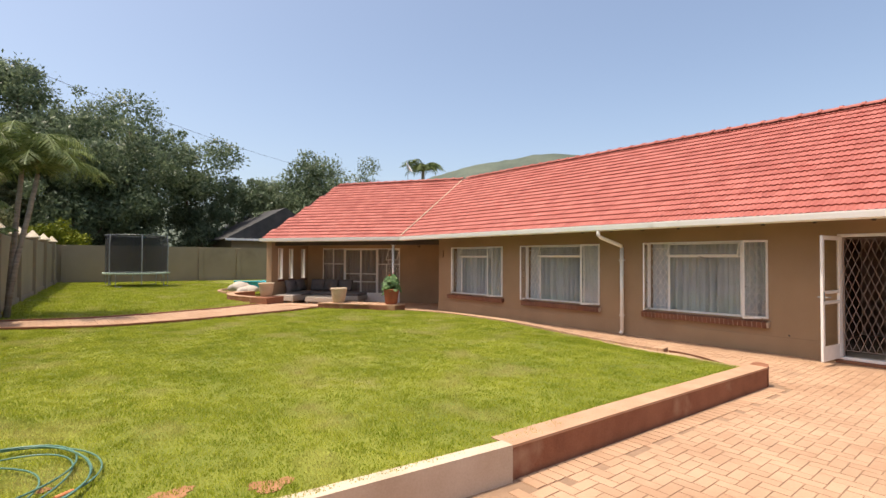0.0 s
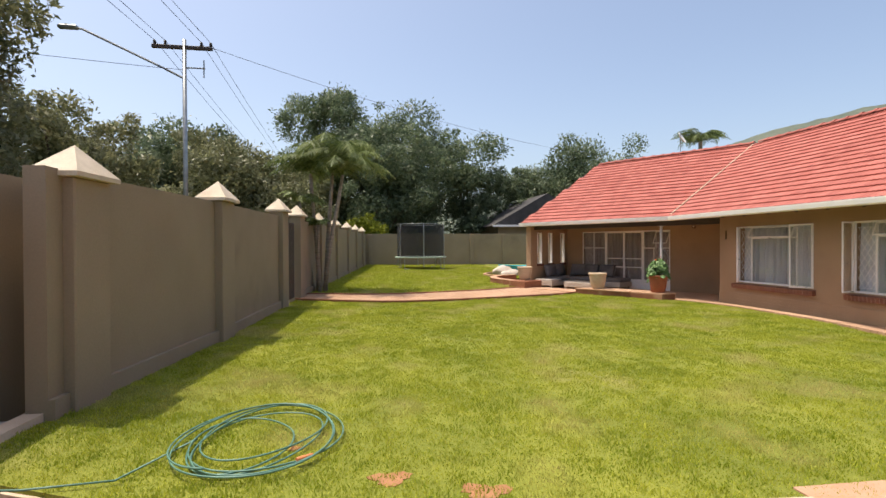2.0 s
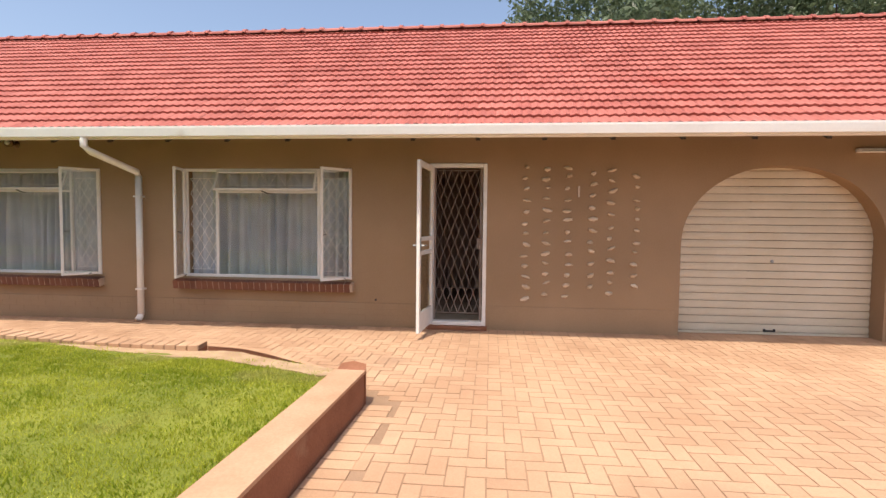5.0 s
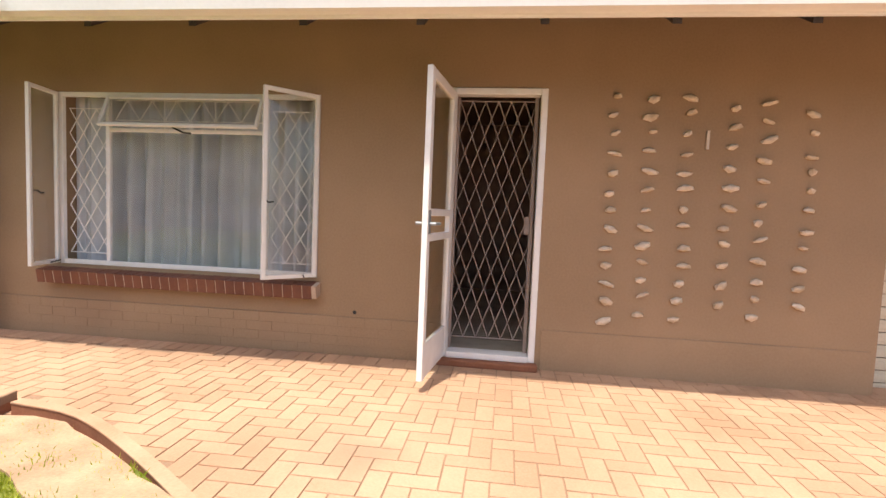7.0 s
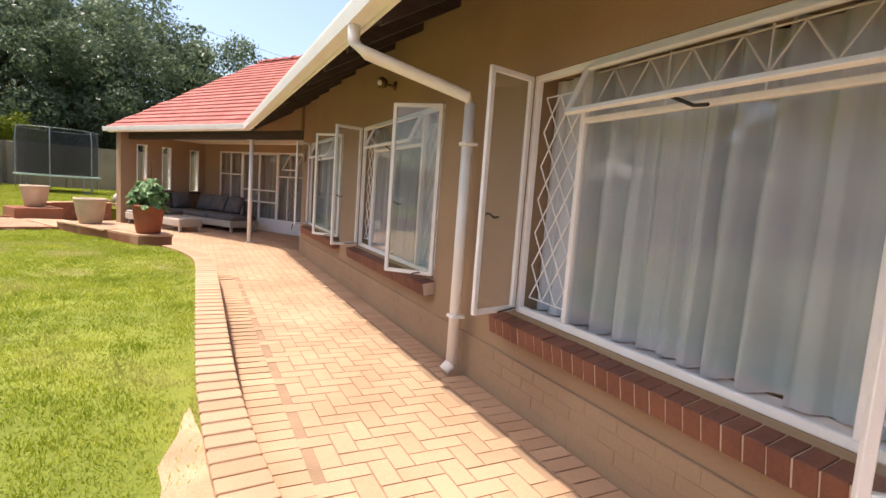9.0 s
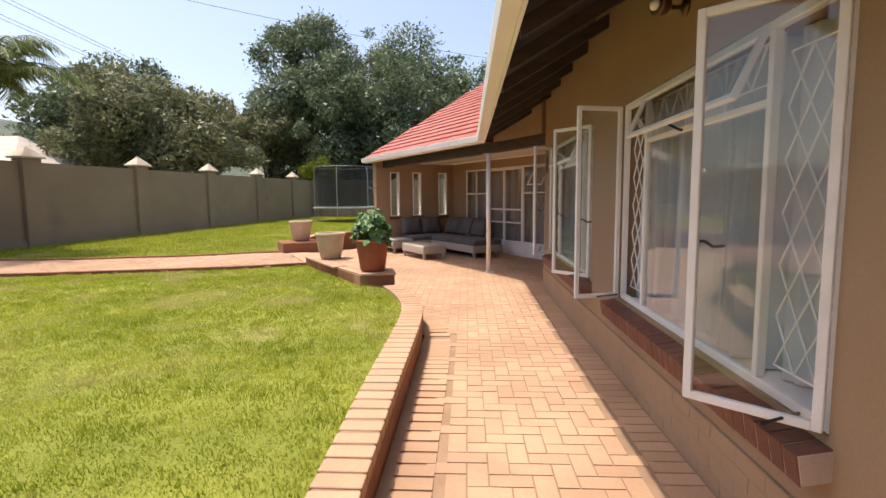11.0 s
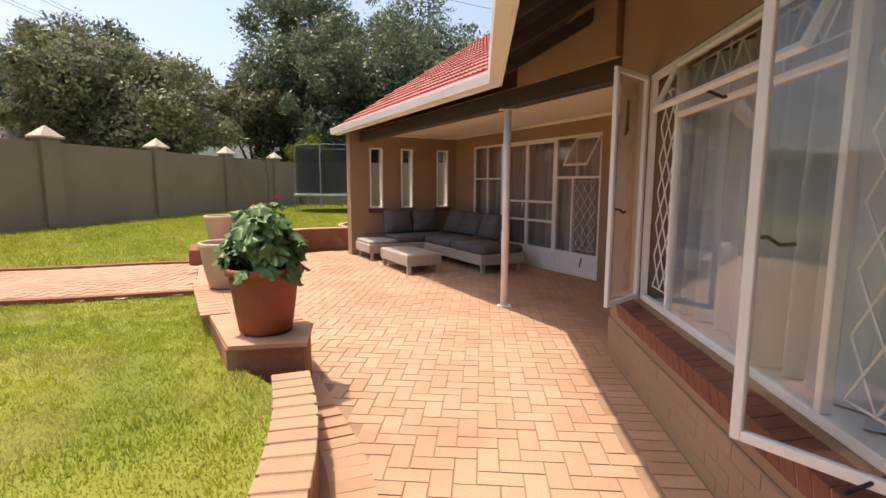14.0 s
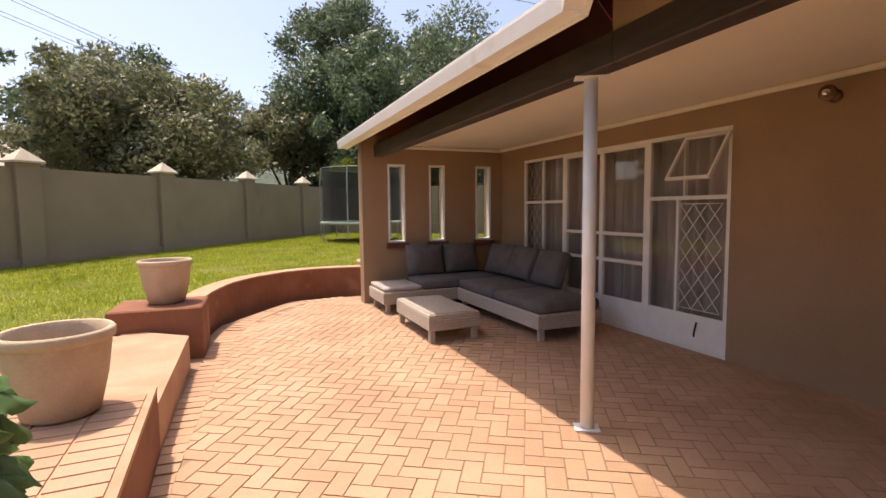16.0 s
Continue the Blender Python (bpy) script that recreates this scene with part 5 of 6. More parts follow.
for k, (x, y, z) in enumerate(((0.10, 0.05, 0.99), (0.03, -0.10, 0.84), (-0.06, 0.02, 0.92))):
    part("bloom_stem", tube([(0.03, 0.0, 0.6), (x * 0.8, y * 0.8, z - 0.12), (x, y, z)], 0.0035, 5), M_LEAF_POT, tp)
    bloom = bmesh.new()
    for i in range(7):
        a = 6.283 * i / 7
        c, e = math.cos(a), math.sin(a)
        q = [bloom.verts.new(p) for p in ((0, 0, 0), (0.018 * c - 0.008 * e, 0.018 * e + 0.008 * c, 0.012), (0.034 * c, 0.034 * e, 0.026 - 0.012 * (i % 2)), (0.018 * c + 0.008 * e, 0.018 * e - 0.008 * c, 0.012))]
        bloom.faces.new(q)
    part("bloom", bloom, M_RED, tp, "small orange-red bloom", m=pose(x, y, z, rnd.uniform(-30, 30), rnd.uniform(-30, 30)))

# ---- garden wall ----
def unit(a, b):
    return (Vector(b) - Vector(a)).normalized()


GATE = (12.35, 13.75)


def wall_at(y):
    for (x0, y0), (x1, y1) in zip(WALL_LINE, WALL_LINE[1:]):
        if y0 <= y <= y1:
            return x0 + (x1 - x0) * (y - y0) / (y1 - y0)
    return WALL_LINE[-1][0]


def wtop(x, y):
    return lawn_z(x, y) + 1.97


line_a = [(wall_at(y), y) for y in (5.1, 5.4, 8.6, GATE[0])]
line_b = [(wall_at(y), y) for y in (GATE[1], 14.0, 20.0, 26.0, 33.2)]
for ln in (line_a, line_b):
    o = link("garden_wall", ribbon(ln, -0.16, 0.0, -0.3, wtop), M_GWALL)
    tagged(o, "tall tan plastered garden wall", "wall", kind="structure")
    part("plinth", ribbon([(x + 0.0, y) for x, y in ln], 0.0, 0.05, -0.3, lambda x, y: lawn_z(x, y) + 0.16), M_GWALL, o, "stepped plaster plinth")
o = link("garden_wall", ribbon([(-2.52, -6.0), (-2.48, 6.2)], -0.16, 0.0, -0.3, 2.2), M_GWALL)
tagged(o, "tall tan plastered garden wall beside the gravel bed", "wall", kind="structure")
o = link("garden_wall", ribbon([(0.6, 33.0), (14.5, 33.0)], -0.16, 0.0, -0.3, 2.36), M_GWALL)
tagged(o, "tan plastered wall at the back of the garden", "wall", kind="structure")
for k in range(6):
    part("pier", boxes([(0.9 + k * 2.2, 1.15 + k * 2.2, 32.92, 33.0, -0.2, 2.32)], 0.01), M_GWALL, o)


def pilaster(x, y, z, rz, label):
    p = empty("wall_pillar", pose(x, y, z, 0, 0, rz), label, "pillar", "garden wall pillars")
    part("shaft", boxes([(-0.20, 0.10, -0.24, 0.24, -0.3, 2.06)], 0.012), M_GWALL, p)
    bm = bmesh.new()
    lo = [bm.verts.new(c) for c in ((-0.26, -0.30, 2.06), (0.16, -0.30, 2.06), (0.16, 0.30, 2.06), (-0.26, 0.30, 2.06))]
    mid = [bm.verts.new((c.co.x, c.co.y, 2.10)) for c in lo]
    top = bm.verts.new((-0.05, 0, 2.36))
    bm.faces.new(lo[::-1])
    for i in range(4):
        bm.faces.new((lo[i], lo[(i + 1) % 4], mid[(i + 1) % 4], mid[i]))
        bm.faces.new((mid[i], mid[(i + 1) % 4], top))
    part("cap", bm, M_CAP, p, "cream pyramid cap")
    return p


ys = [5.55, 8.5, 12.1, 14.0, 17.0, 20.45, 23.9, 27.35, 30.8]
first = None
for y in ys:
    x = wall_at(y)
    m = pose(x, y, lawn_z(x, y), 0, 0, -6)
    drop = 0.14 if y < 6 else 0.07 if y < 9 else 0.0
    m = pose(x, y, lawn_z(x, y) - drop, 0, 0, -6)
    if first is None:
        first = pilaster(x, y, lawn_z(x, y) - drop, -6, "tan plastered wall pillar with a cream pyramid cap")
    else:
        copy_thing(first, m)
gate = empty("garden_gate", pose(wall_at(13.05), 13.05, lawn_z(-1.2, 13), 0, 0, -5), "dark brown slatted garden gate, closed", "gate")
part("gate_frame", boxes([(-0.10, -0.06, -0.62, -0.57, 0.05, 1.9), (-0.10, -0.06, 0.57, 0.62, 0.05, 1.9), (-0.10, -0.06, -0.57, 0.57, 0.10, 0.15), (-0.10, -0.06, -0.57, 0.57, 1.80, 1.85)], 0.004), M_DARKWOOD, gate)
for k in range(9):
    part("slat", boxes([(-0.06, -0.04, -0.56 + k * 0.126, -0.46 + k * 0.126, 0.06, 1.88)], 0.003), M_DARKWOOD, gate)
gk = link("gravel_kerb", ribbon([(-2.28, 1.0), (-2.12, 5.3)], -0.10, 0.05, -0.2, 0.33), M_KERBPALE)
tagged(gk, "pale concrete kerb of the gravel bed", "kerb", kind="structure")
gbed = link("gravel_bed", prism([(-2.5, 0.0), (-2.33, 0.0), (-2.22, 5.15), (-2.5, 5.15)], -0.2, 0.27), M_GRAVEL)
tagged(gbed, "white and grey gravel between kerb and wall", "gravel", kind="structure")

# ---- garden things ----
tr = empty("trampoline", pose(3.70, 28.45, lawn_z(3.7, 28.4) + 0.02), "round trampoline with a black safety net on the lawn", "trampoline")
R = 1.38
ring = [(R * math.cos(2 * math.pi * k / 40), R * math.sin(2 * math.pi * k / 40), 0.60) for k in range(41)]
part("frame", tube(ring, 0.03, 8), M_GALV, tr, smooth=True)
part("pad", lathe([(1.12, 0.63), (1.12, 0.655), (R + 0.03, 0.655), (R + 0.03, 0.61), (R - 0.02, 0.61)], 40, False), M_GREENPAD, tr, "pale green spring pad")
part("jumping_mat", lathe([(0.01, 0.615), (1.12, 0.615), (1.12, 0.625), (0.01, 0.625)], 40), M_NET, tr, "black jumping mat")
for k in range(4):
    a = math.pi / 4 + k * math.pi / 2
    c, s = math.cos(a), math.sin(a)
    part("leg", tube([(R * c, R * s, 0.60), (R * c * 1.0, R * s * 1.0, 0.02), (R * c - 0.3 * s, R * s + 0.3 * c, 0.02)], 0.022, 8), M_GALV, tr)
for k in range(6):
    a = math.pi / 6 + k * math.pi / 3
    c, s = math.cos(a), math.sin(a)
    part("net_pole", tube([(R * c, R * s, 0.1), (R * c, R * s, 2.0), (R * c * 0.97, R * s * 0.97, 2.42)], 0.022, 8), M_GALV, tr)
part("top_ring", tube([(x * 0.97, y * 0.97, 2.42) for x, y, _ in ring], 0.012, 6), M_GALV, tr)
netm = surf("net_weave", (0.012, 0.013, 0.014), (0.03, 0.03, 0.03), 0.9, 8, 80, 0.0)
netm.node_tree.nodes["Principled BSDF"].inputs["Alpha"].default_value = 0.62
nt = bmesh.new()
for k in range(40):
    a, b = ring[k], ring[k + 1]
    q = [nt.verts.new((p[0] * 0.94, p[1] * 0.94, z)) for p, z in ((a, 0.66), (b, 0.66), (b, 2.40), (a, 2.40))]
    nt.faces.new(q)
part("safety_net", nt, netm, tr, "see-through black safety net")

rnd = random.Random(3)
pts = []
loops = [(rnd.uniform(-0.07, 0.07), rnd.uniform(-0.08, 0.08), rnd.uniform(0.80, 1.06), rnd.uniform(-0.05, 0.25)) for _ in range(8)]
loops[2], loops[4] = (-0.10, -0.16, 0.66, 0.1), (0.07, 0.10, 0.74, 0.2)
for k in range(400):
    a = k * 0.105
    g = a / (2 * math.pi)
    i, e = int(g) % 7, g - int(g)
    e = e * e * (3 - 2 * e)
    ox, oy, r, tw = [p + (q - p) * e for p, q in zip(loops[i], loops[i + 1])]
    r *= 1 + 0.05 * math.sin(a * 1.7 + 1) + 0.03 * math.sin(a * 3.1)
    x, y = -0.36 + ox + 0.50 * r * math.cos(a), 4.50 + oy + 0.66 * r * math.sin(a + tw)
    pts.append((x, y, lawn_z(x, y) + 0.026 + 0.005 * i))
pts = [(-2.0, 3.9, lawn_z(-2, 3.9) + 0.03), (-1.5, 3.85, lawn_z(-1.5, 3.85) + 0.03), (-1.05, 3.9, lawn_z(-1, 3.9) + 0.03)] + pts[28:]
hose_ob = link("garden_hose", tube(pts, 0.0062, 6), M_HOSE, smooth=True)
tagged(hose_ob, "green garden hose lying in loose coils on the lawn", "hose")
part("connector", tube([(-0.06, 3.98, lawn_z(0, 4) + 0.045), (0.01, 4.03, lawn_z(0, 4) + 0.045), (0.03, 4.045, lawn_z(0, 4) + 0.045)], 0.016, 10, r_end=0.012), M_CONNECT, hose_ob, "orange hose connector")
for k, (x, y, r) in enumerate([(0.50, 3.74, 0.115), (1.02, 3.50, 0.13), (-0.10, 4.28, 0.055)]):
    ln = [(x + r * e * math.cos(a), y + 0.7 * r * e * math.sin(a)) for a in [2 * math.pi * i / 36 for i in range(36)] for e in [1 + 0.25 * math.sin(3 * a + k) + 0.35 * noise.noise(Vector((3 * math.cos(a), 3 * math.sin(a), k)))]]
    BARE.append(ln)
    o = link("bare_patch", prism(ln, lambda p, q: lawn_z(p, q) - 0.02, lambda p, q: lawn_z(p, q) + 0.004), M_DIRT)
    tagged(o, "patch of bare orange earth in the lawn", "earth", kind="structure")

# pool edge and boulders past the patio
pool = empty("plunge_pool", pose(9.0, 23.5, lawn_z(9, 23.5), 0, 0, 32), "small raised blue pool behind the patio wing", "pool")
part("basin", boxes([(-0.5, 2.4, 0.0, 2.4, -0.2, 0.30)], 0.03), M_POOL, pool)
part("coping", boxes([(-0.55, 2.45, -0.05, 0.15, 0.30, 0.36), (-0.55, -0.35, 0.15, 2.45, 0.30, 0.36)], 0.015), M_POOL, pool)
for k, (x, y, s) in enumerate([(6.75, 22.5, 0.5), (7.0, 22.0, 0.32), (6.62, 21.95, 0.24)]):
    bm = bmesh.new()
    bmesh.ops.create_icosphere(bm, subdivisions=3, radius=s)
    for v in bm.verts:
        v.co *= 1 + 0.35 * noise.noise(v.co * 2.2 + Vector((k * 5, 0, 0)))
        v.co.z *= 0.62
    o = link("boulder", bm, M_ROCK, smooth=True)
    o.matrix_world = pose(x, y, lawn_z(x, y) + s * 0.25, 0, 0, k * 70)
    tagged(o, "pale weathered boulder beside the pool", "boulder", "pool boulders")

bed = link("bed_edging", ribbon(smooth_line([(6.9, 21.3), (6.25, 21.35), (5.85, 21.9), (5.9, 22.7), (6.4, 23.4), (7.2, 23.9)]), -0.06, 0.06, 0.0, lambda x, y: lawn_z(x, y) + 0.09), M_KERBTOP)
tagged(bed, "low salmon edging round the boulder bed", "kerb", kind="structure")

# ---- planting and distance ----
def leaf_cloud(name, centres, count, size, material, parent, seed, flat=0.0):
    """Many small leaf blades on the shells of clumps (x, y, z, r)."""
    count, size = int(count * 2.0), size * 0.66
    rs = np.random.RandomState(seed)
    c = np.array(centres)
    w = c[:, 3] ** 2
    pick = rs.choice(len(c), count, p=w / w.sum())
    d = rs.normal(size=(count, 3))
    d /= np.linalg.norm(d, axis=1)[:, None]
    rad = c[pick, 3] * (0.5 + 0.6 * rs.rand(count) ** 0.5) * (1 + 0.28 * (rs.rand(count) < 0.14))
    p = c[pick, :3] + d * rad[:, None] * np.array([1, 1, 0.85])
    a = rs.normal(size=(count, 3))
    a /= np.linalg.norm(a, axis=1)[:, None]
    b = np.cross(a, d)
    b /= np.linalg.norm(b, axis=1)[:, None] + 1e-6
    s = size * (0.6 + 0.8 * rs.rand(count))[:, None]
    v = np.empty((count, 4, 3))
    v[:, 0], v[:, 1], v[:, 2], v[:, 3] = p - a * s, p + b * s * 0.42, p + a * s, p - b * s * 0.42
    me = bpy.data.meshes.new(name)
    me.vertices.add(count * 4)
    me.vertices.foreach_set("co", v.reshape(-1))
    me.loops.add(count * 4)
    me.loops.foreach_set("vertex_index", np.arange(count * 4))
    me.polygons.add(count)
    me.polygons.foreach_set("loop_start", np.arange(count) * 4)
    me.update(calc_edges=True)
    me.materials.append(material)
    ob = new(name, me)
    if parent:
        ob.parent = parent
    return ob


def tree(x, y, h, r, material, label, seed, count=14000, base=0.25, size=0.16, trunk=0.22, z0=0.0):
    """Trunk, limbs that fork, and a crown of clumps with gaps."""
    rr = random.Random(seed)
    t = empty("tree", pose(x, y, z0), label, "tree", "garden and street trees")
    bm = tube([(0, 0, -0.2), (rr.uniform(-.1, .1), rr.uniform(-.1, .1), h * 0.25), (rr.uniform(-.3, .3), rr.uniform(-.3, .3), h * 0.5), (rr.uniform(-.5, .5), rr.uniform(-.5, .5), h * 0.8)], trunk, 9, r_end=trunk * 0.25)
    part("trunk", bm, M_BARK, t, smooth=True)
    clumps = []
    n = 15
    for k in range(n):
        a = 6.283 * k / n + rr.uniform(-0.4, 0.4)
        zz = h * rr.uniform(base + 0.12, 0.9)
        env = math.sin(math.pi * min(1.0, max(0.05, (zz / h - base) / (1.02 - base)))) ** 0.6
        q = r * env * rr.uniform(0.45, 0.88)
        cx, cy = q * math.cos(a), q * math.sin(a)
        cr = r * rr.uniform(0.25, 0.38)
        clumps.append((cx, cy, zz, cr))
        for _ in range(6):
            clumps.append((cx + rr.uniform(-1.2, 1.2) * cr, cy + rr.uniform(-1.2, 1.2) * cr, zz + rr.uniform(-1.0, 1.15) * cr, cr * rr.uniform(0.25, 0.6)))
        if k % 3 == 0:
            part("limb", tube([(0, 0, h * 0.22), (cx * 0.4, cy * 0.4, zz * 0.65), (cx * 0.9, cy * 0.9, zz)], trunk * 0.42, 6, r_end=0.03), M_BARK, t)
    clumps.append((0, 0, h * 0.88, r * 0.36))
    clumps.append((r * 0.2, -r * 0.1, h * 0.6, r * 0.5))
    leaf_cloud("crown", clumps, count, size, material, t, seed)
    return t


D, O = M_LEAF_DARK, M_LEAF_OLIVE
tree(5.2, 43.5, 13.8, 5.6, D, "large dark green tree behind the back wall", 1, 26000, 0.12, 0.20, 0.35)
tree(-1.2, 42.0, 14.2, 5.2, D, "large dark green tree with a dense ragged crown", 2, 28000, 0.10, 0.20, 0.35)
tree(1.8, 39.5, 9.0, 4.2, D, "dark green tree close behind the garden wall", 3, 18000, 0.08, 0.18, 0.25)
tree(9.6, 42.0, 8.6, 2.6, D, "narrow dark green tree beside the neighbour's roof", 4, 10000, 0.1, 0.17, 0.2)
tree(-6.3, 30.8, 7.1, 3.9, O, "spreading olive-green tree over the garden wall", 5, 26000, 0.14, 0.17, 0.3)
tree(-10.6, 33.6, 9.3, 4.0, D, "tall dark green tree beyond the garden wall", 6, 20000, 0.12, 0.2, 0.3)
tree(-12.0, 15.5, 10.4, 4.7, O, "broad grey-green street tree", 9, 24000, 0.12, 0.16, 0.3)
tree(-11.2, 12.2, 10.2, 4.5, O, "broad olive-green street tree over the garden wall", 17, 24000, 0.12, 0.16, 0.3)
tree(-3.4, 37.5, 7.4, 2.8, O, "olive-green tree between the tall trees", 14, 15000, 0.1, 0.17, 0.25)
tree(-10.5, 21.5, 7.4, 2.6, O, "olive-yellow tree across the street", 16, 11000, 0.14, 0.15, 0.2)
tree(0.6, 35.2, 3.5, 1.6, M_LEAF_LIME, "lime-green shrub over the back wall", 11, 7000, 0.15, 0.11, 0.1)
tree(20.0, 42.0, 10.4, 5.2, D, "dark green tree behind the house", 12, 18000, 0.15, 0.2, 0.3)
tree(15.5, 44.0, 8.6, 3.5, D, "dark green tree behind the wing roof", 13, 12000, 0.15, 0.19, 0.25)
for k, (x, y, h) in enumerate([(27.0, -2.6, 12.4), (28.0, -7.5, 13.2), (27.5, -12.5, 12.6), (29.0, -18.0, 13.0)]):
    tree(x, y, h, 4.6, D, "tall dark green tree behind the main roof", 20 + k, 16000, 0.15, 0.19, 0.3)


def palm(x, y, z, heads, n, L, r, label, seed):
    """Thin ringed stems, one to each head (dx, dy, height, size), with arching pinnate fronds."""
    rr = random.Random(seed)
    t = empty("palm", pose(x, y, z), label, "palm", "palms")
    for hx, hy, hz, size in heads:
        px, py = hx * 0.25 + rr.uniform(-0.1, 0.1), hy * 0.25 + rr.uniform(-0.1, 0.1)
        part("stem", tube([(px, py, -0.1), (px + (hx - px) * 0.35, py + (hy - py) * 0.35, hz * 0.4), (px + (hx - px) * 0.75, py + (hy - py) * 0.75, hz * 0.75), (hx, hy, hz)], r, 8, r_end=r * 0.7), M_PALMBARK, t, smooth=True)
        verts, faces = [], []
        for k in range(n):
            a = 6.283 * k / n + rr.uniform(-0.3, 0.3)
            rise = rr.uniform(0.55, 1.5)
            LL = L * size * rr.uniform(0.8, 1.1)
            prev = None
            for s in range(24):
                q = s / 23
                rad = LL * q * math.cos(rise * (1 - q * 0.6))
                zz = hz + LL * (math.sin(rise) * q - 0.75 * q ** 2.8)
                p = Vector((hx + rad * math.cos(a), hy + rad * math.sin(a), zz))
                if prev is not None:
                    d = (p - prev).normalized()
                    side = d.cross(Vector((0, 0, 1))).normalized()
                    i = len(verts)
                    verts += [tuple(prev - side * 0.012), tuple(prev + side * 0.012), tuple(p + side * 0.009), tuple(p - side * 0.009)]
                    faces.append((i, i + 1, i + 2, i + 3))
                    if s > 3:
                        wl = LL * 0.27 * math.sin(math.pi * min(1, q * 0.85 + 0.1))
                        for sg in (1, -1):
                            for off in (0.0, 0.5):
                                b0 = prev + (p - prev) * off
                                tip = b0 + side * sg * wl * 0.85 + d * wl * 0.55 - Vector((0, 0, wl * rr.uniform(0.3, 1.0)))
                                mid = b0.lerp(tip, 0.5) + Vector((0, 0, 0.05 * wl))
                                i = len(verts)
                                verts += [tuple(b0 - d * 0.008), tuple(b0 + d * 0.008), tuple(mid + d * 0.013), tuple(tip), tuple(mid - d * 0.013)]
                                faces.append((i, i + 1, i + 2, i + 3, i + 4))
                prev = p
        raw("fronds", verts, faces, M_LEAF_PALM, t, label="arching green fronds")
    return t


palm(-0.75, 15.4, lawn_z(-0.7, 15.4), [(0.62, 0.1, 3.35, 1.0), (0.34, 0.5, 3.8, 1.0), (-0.30, 0.4, 3.4, 0.85)], 13, 1.75, 0.065, "clump of slim palms beside the garden wall", 1)
palm(-0.95, 15.6, lawn_z(-0.9, 15.6), [(-0.38, -0.1, 2.55, 1.0), (0.15, -0.25, 1.9, 0.6)], 9, 0.85, 0.05, "young palms beside the garden wall", 2)
palm(20.6, 28.0, 0.0, [(0, 0, 7.75, 1.0)], 24, 1.7, 0.16, "tall palm behind the house roof", 3)

# grass blades
def grass(poly, n, hgt, seed, box):
    rs = np.random.RandomState(seed)
    x, y = rs.uniform(box[0], box[1], n), rs.uniform(box[2], box[3], n)
    ok = inside(poly, x, y)
    for ln in BARE:
        ok &= ~inside(ln, x, y) | (rs.rand(n) < (0.22 if ln is EARTH else 0.65))
    x, y = x[ok], y[ok]
    z = np.array([lawn_z(a, b) for a, b in zip(x, y)]) - 0.004
    m = len(x)
    a = rs.uniform(0, 6.283, m)
    tuft = np.sin(9.1 * x + 2.3 * np.sin(5.7 * y)) * np.sin(8.3 * y + 2.1 * np.sin(6.9 * x)) + 0.6 * np.sin(23 * x + 4 * np.sin(11 * y)) * np.sin(21 * y + 3 * np.sin(13 * x))
    h = hgt * rs.uniform(0.5, 1.25, m) * (1.0 + 0.42 * tuft)
    w = (0.0026 if hgt < 0.04 else 0.0045) + 0.003 * rs.rand(m)
    lean = rs.uniform(0.1, 0.9, m) * h
    b = rs.uniform(0, 6.283, m)
    v = np.empty((m, 3, 3))
    v[:, 0] = np.stack([x - w * np.cos(a), y - w * np.sin(a), z], 1)
    v[:, 1] = np.stack([x + w * np.cos(a), y + w * np.sin(a), z], 1)
    v[:, 2] = np.stack([x + lean * np.cos(b), y + lean * np.sin(b), z + h], 1)
    me = bpy.data.meshes.new("grass")
    me.vertices.add(m * 3)
    me.vertices.foreach_set("co", v.reshape(-1))
    me.loops.add(m * 3)
    me.loops.foreach_set("vertex_index", np.arange(m * 3))
    me.polygons.add(m)
    me.polygons.foreach_set("loop_start", np.arange(m) * 3)
    me.update(calc_edges=True)
    me.materials.append(M_BLADE)
    return tagged(new("grass", me), "short bright green grass blades", "grass", kind="stuff")


grass(LAWN_FRONT, 800000, 0.026, 1, (-2.2, 9.1, 2.8, 14.4))
grass(LAWN_BACK, 200000, 0.055, 2, (-1.3, 8.0, 14.0, 33.0))

# street pole with crossarm, lamp and wires
pole = empty("street_lamp", pose(-4.5, 16.0, -0.1), "grey utility pole with a street lamp arm and wires", "utility pole")
part("mast", tube([(0, 0, 0), (0, 0, 7.55)], 0.075, 10, r_end=0.055), M_GALV, pole, smooth=True)
part("crossarm", boxes([(-0.85, 0.75, -0.05, 0.05, 7.28, 7.38)], 0.01), M_DARKWOOD, pole)
for x in (-0.78, -0.5, 0.45, 0.7):
    part("insulator", lathe([(0.03, 0), (0.045, 0.03), (0.03, 0.06), (0.045, 0.09), (0.02, 0.13)], 10), M_BLACK, pole, m=pose(x, 0, 7.38))
part("lamp_arm", tube([(0, 0, 6.45), (-0.6, 0, 6.75), (-2.6, 0, 7.68), (-2.75, 0, 7.71)], 0.032, 8), M_GALV, pole)
part("lamp_head", boxes([(-3.2, -2.7, -0.08, 0.08, 7.66, 7.77)], 0.03), M_GALV, pole)
part("stay_wire_bracket", boxes([(-0.05, 0.55, -0.02, 0.02, 6.75, 6.78), (0.5, 0.53, -0.02, 0.02, 6.5, 7.0)], 0.004), M_GALV, pole)


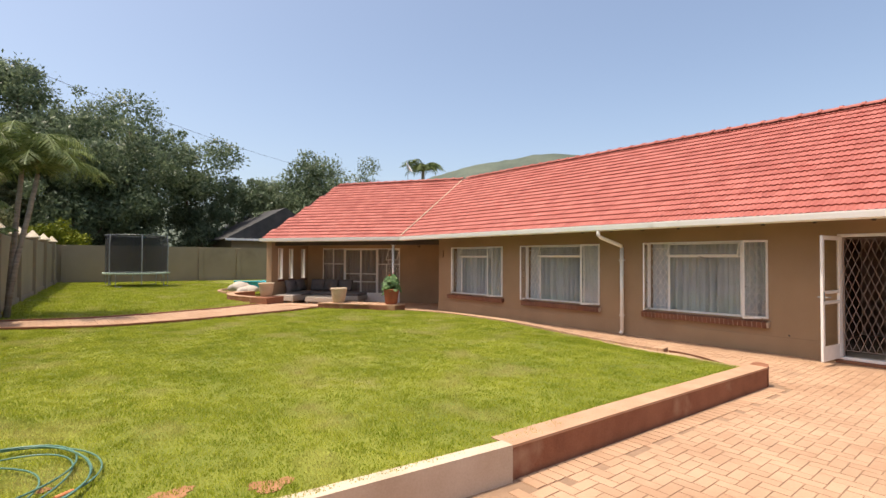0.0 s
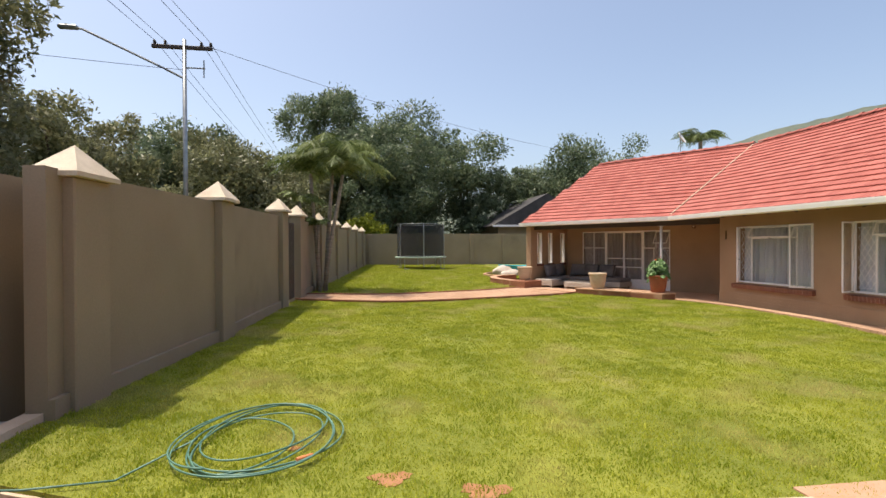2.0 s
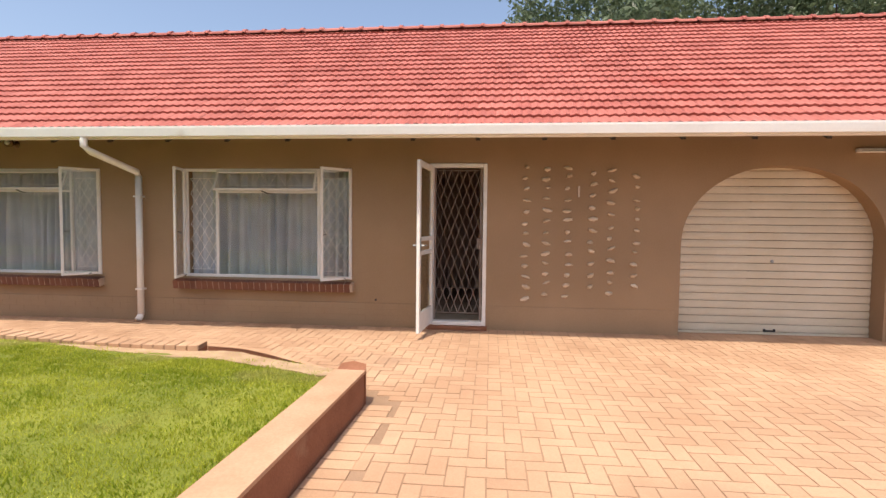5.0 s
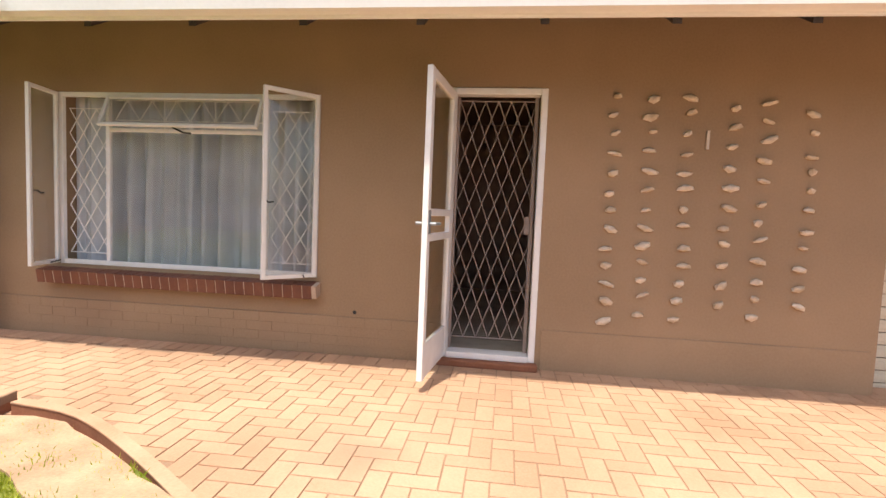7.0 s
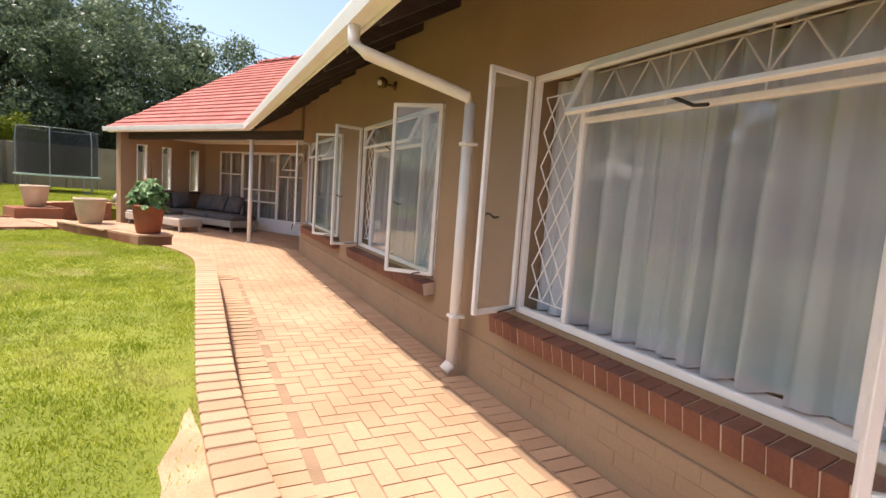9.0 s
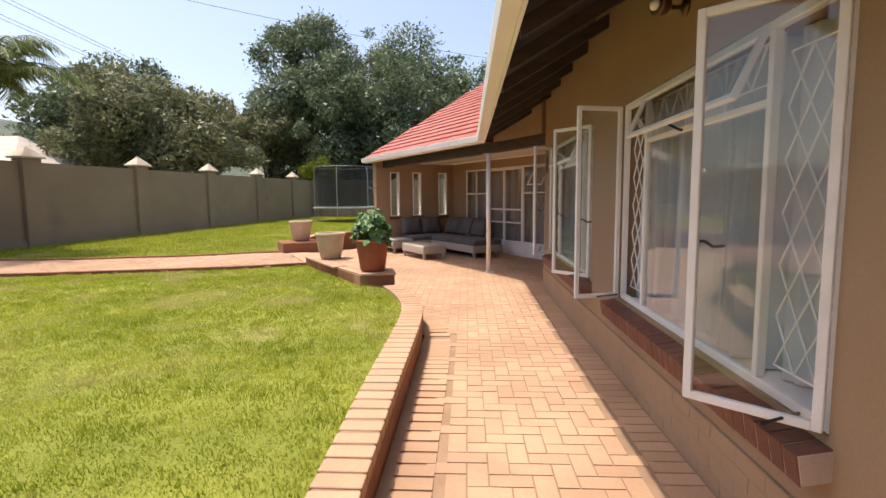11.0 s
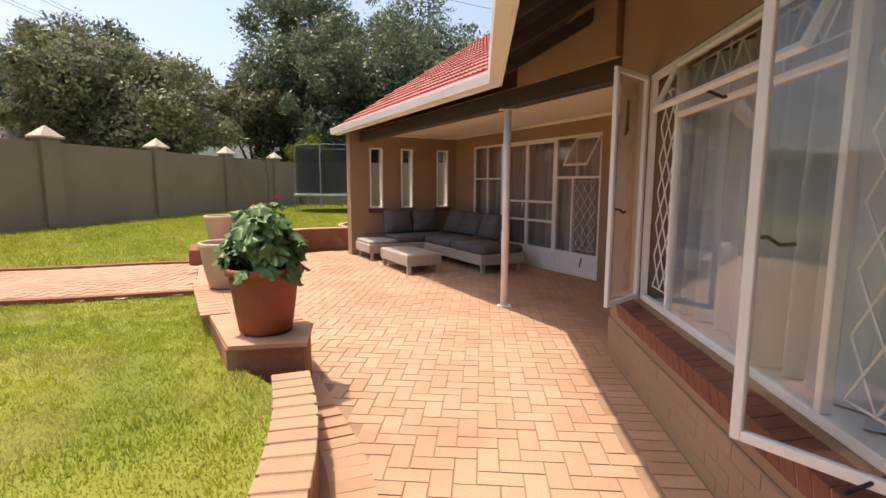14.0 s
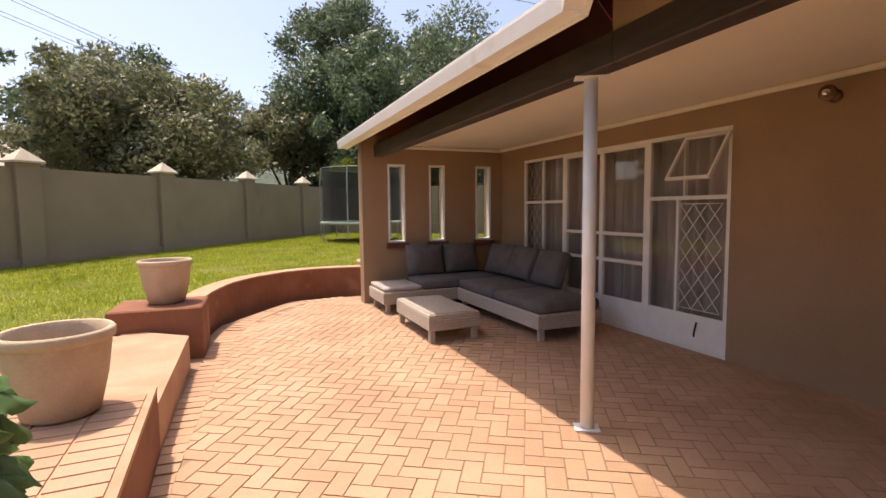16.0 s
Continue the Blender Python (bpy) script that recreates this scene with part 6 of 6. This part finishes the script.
def wire(a, b, sag, r=0.007):
    a, b = Vector(a), Vector(b)
    pts = [a.lerp(b, k / 24) - Vector((0, 0, sag * 4 * (k / 24) * (1 - k / 24))) for k in range(25)]
    o = link("overhead_wire", tube(pts, r, 5), M_BLACK)
    return tagged(o, "thin dark overhead wire", "wire", "overhead wires")


wire((-3.9, 16.0, 7.3), (24.0, 38.0, 8.6), 0.9)
for x in (-5.28, -5.0, -4.05, -3.8):
    wire((x, 16.0, 7.4), (x - 1.5, -20.0, 8.2), 0.5)
    wire((x, 16.0, 7.4), (x - 0.6, 62.0, 7.6), 0.8)
wire((-4.5, 16.0, 6.6), (-22.0, 12.0, 7.4), 0.3)

# satellite dish mast on the roof
ant = empty("tv_aerial", pose(15.1, 22.0, 3.3), "small satellite dish and aerial on a mast behind the ridge", "aerial")
part("mast", tube([(0, 0, 0), (0, 0, 3.5)], 0.02, 6), M_GALV, ant)
part("dish", lathe([(0.01, 0.0), (0.18, 0.03), (0.30, 0.09), (0.30, 0.10), (0.01, 0.012)], 20), M_WHITE, ant, m=pose(0, 0, 3.2, 60, 0, 40))
part("feed_arm", tube([(0, 0, 3.1), (-0.3, -0.3, 3.35)], 0.012, 5), M_GALV, ant)

# neighbours
nb = empty("neighbour_house", pose(13.0, 37.5, 0), "neighbour's house with a dark pitched roof behind the back wall", "house")
part("wall", boxes([(-2.3, 5.2, 0, 8, 0, 3.2)], 0.02), M_GWALL, nb)
part("roof", prism([(-2.9, 3.05), (1.4, 5.5), (5.8, 3.05)], -0.6, 8.6), M_SLATE, nb, "dark tiled roof", m=pose(0, 8, 0, 90))
part("gable_board", boxes([(-2.9, 1.0, -0.75, -0.62, 2.95, 3.1)], 0.01), M_FASCIA, nb)
nb2 = empty("neighbour_house", pose(-13.4, 30.0, 0), "low house with a pale hipped roof across the street", "house")
part("wall", boxes([(-4.5, 3.6, -4, 4, 0, 2.5)], 0.02), M_CREAMPOT, nb2)
bm = bmesh.new()
lo = [bm.verts.new(c) for c in ((-5.0, -4.5, 2.5), (4.1, -4.5, 2.5), (4.1, 4.5, 2.5), (-5.0, 4.5, 2.5))]
hi = [bm.verts.new(c) for c in ((-1.0, 0, 4.6), (0.4, 0, 4.6))]
bm.faces.new(lo[::-1])
for q in ((lo[0], lo[1], hi[1], hi[0]), (lo[1], lo[2], hi[1]), (lo[2], lo[3], hi[0], hi[1]), (lo[3], lo[0], hi[0])):
    bm.faces.new(q)
part("roof", bm, M_PALEROOF, nb2, "pale tiled roof")

# wooded hills on the skyline
hv, hf = [], []
n = 160
for i in range(n + 1):
    a = radians(-70 + 130 * i / n)
    top = 74 + 52 * math.exp(-((math.degrees(a) - 52) / 17) ** 2) - 30 * math.exp(-((math.degrees(a) - 2) / 14) ** 2) + 5 * noise.noise(Vector((i * 0.12, 0, 0))) + 1.6 * noise.noise(Vector((i * 0.9, 3, 0)))
    for d, z in ((430, -2), (500, top * 0.62), (600, top), (900, top * 0.7)):
        hv.append((d * math.sin(a), d * math.cos(a), z))
for i in range(n):
    for k in range(3):
        b = i * 4 + k
        hf.append((b, b + 4, b + 5, b + 1))
hill = raw("backdrop_hill", hv, hf, M_HILL, None, True)
tagged(hill, "hazy wooded hills on the skyline", "hill", kind="structure")
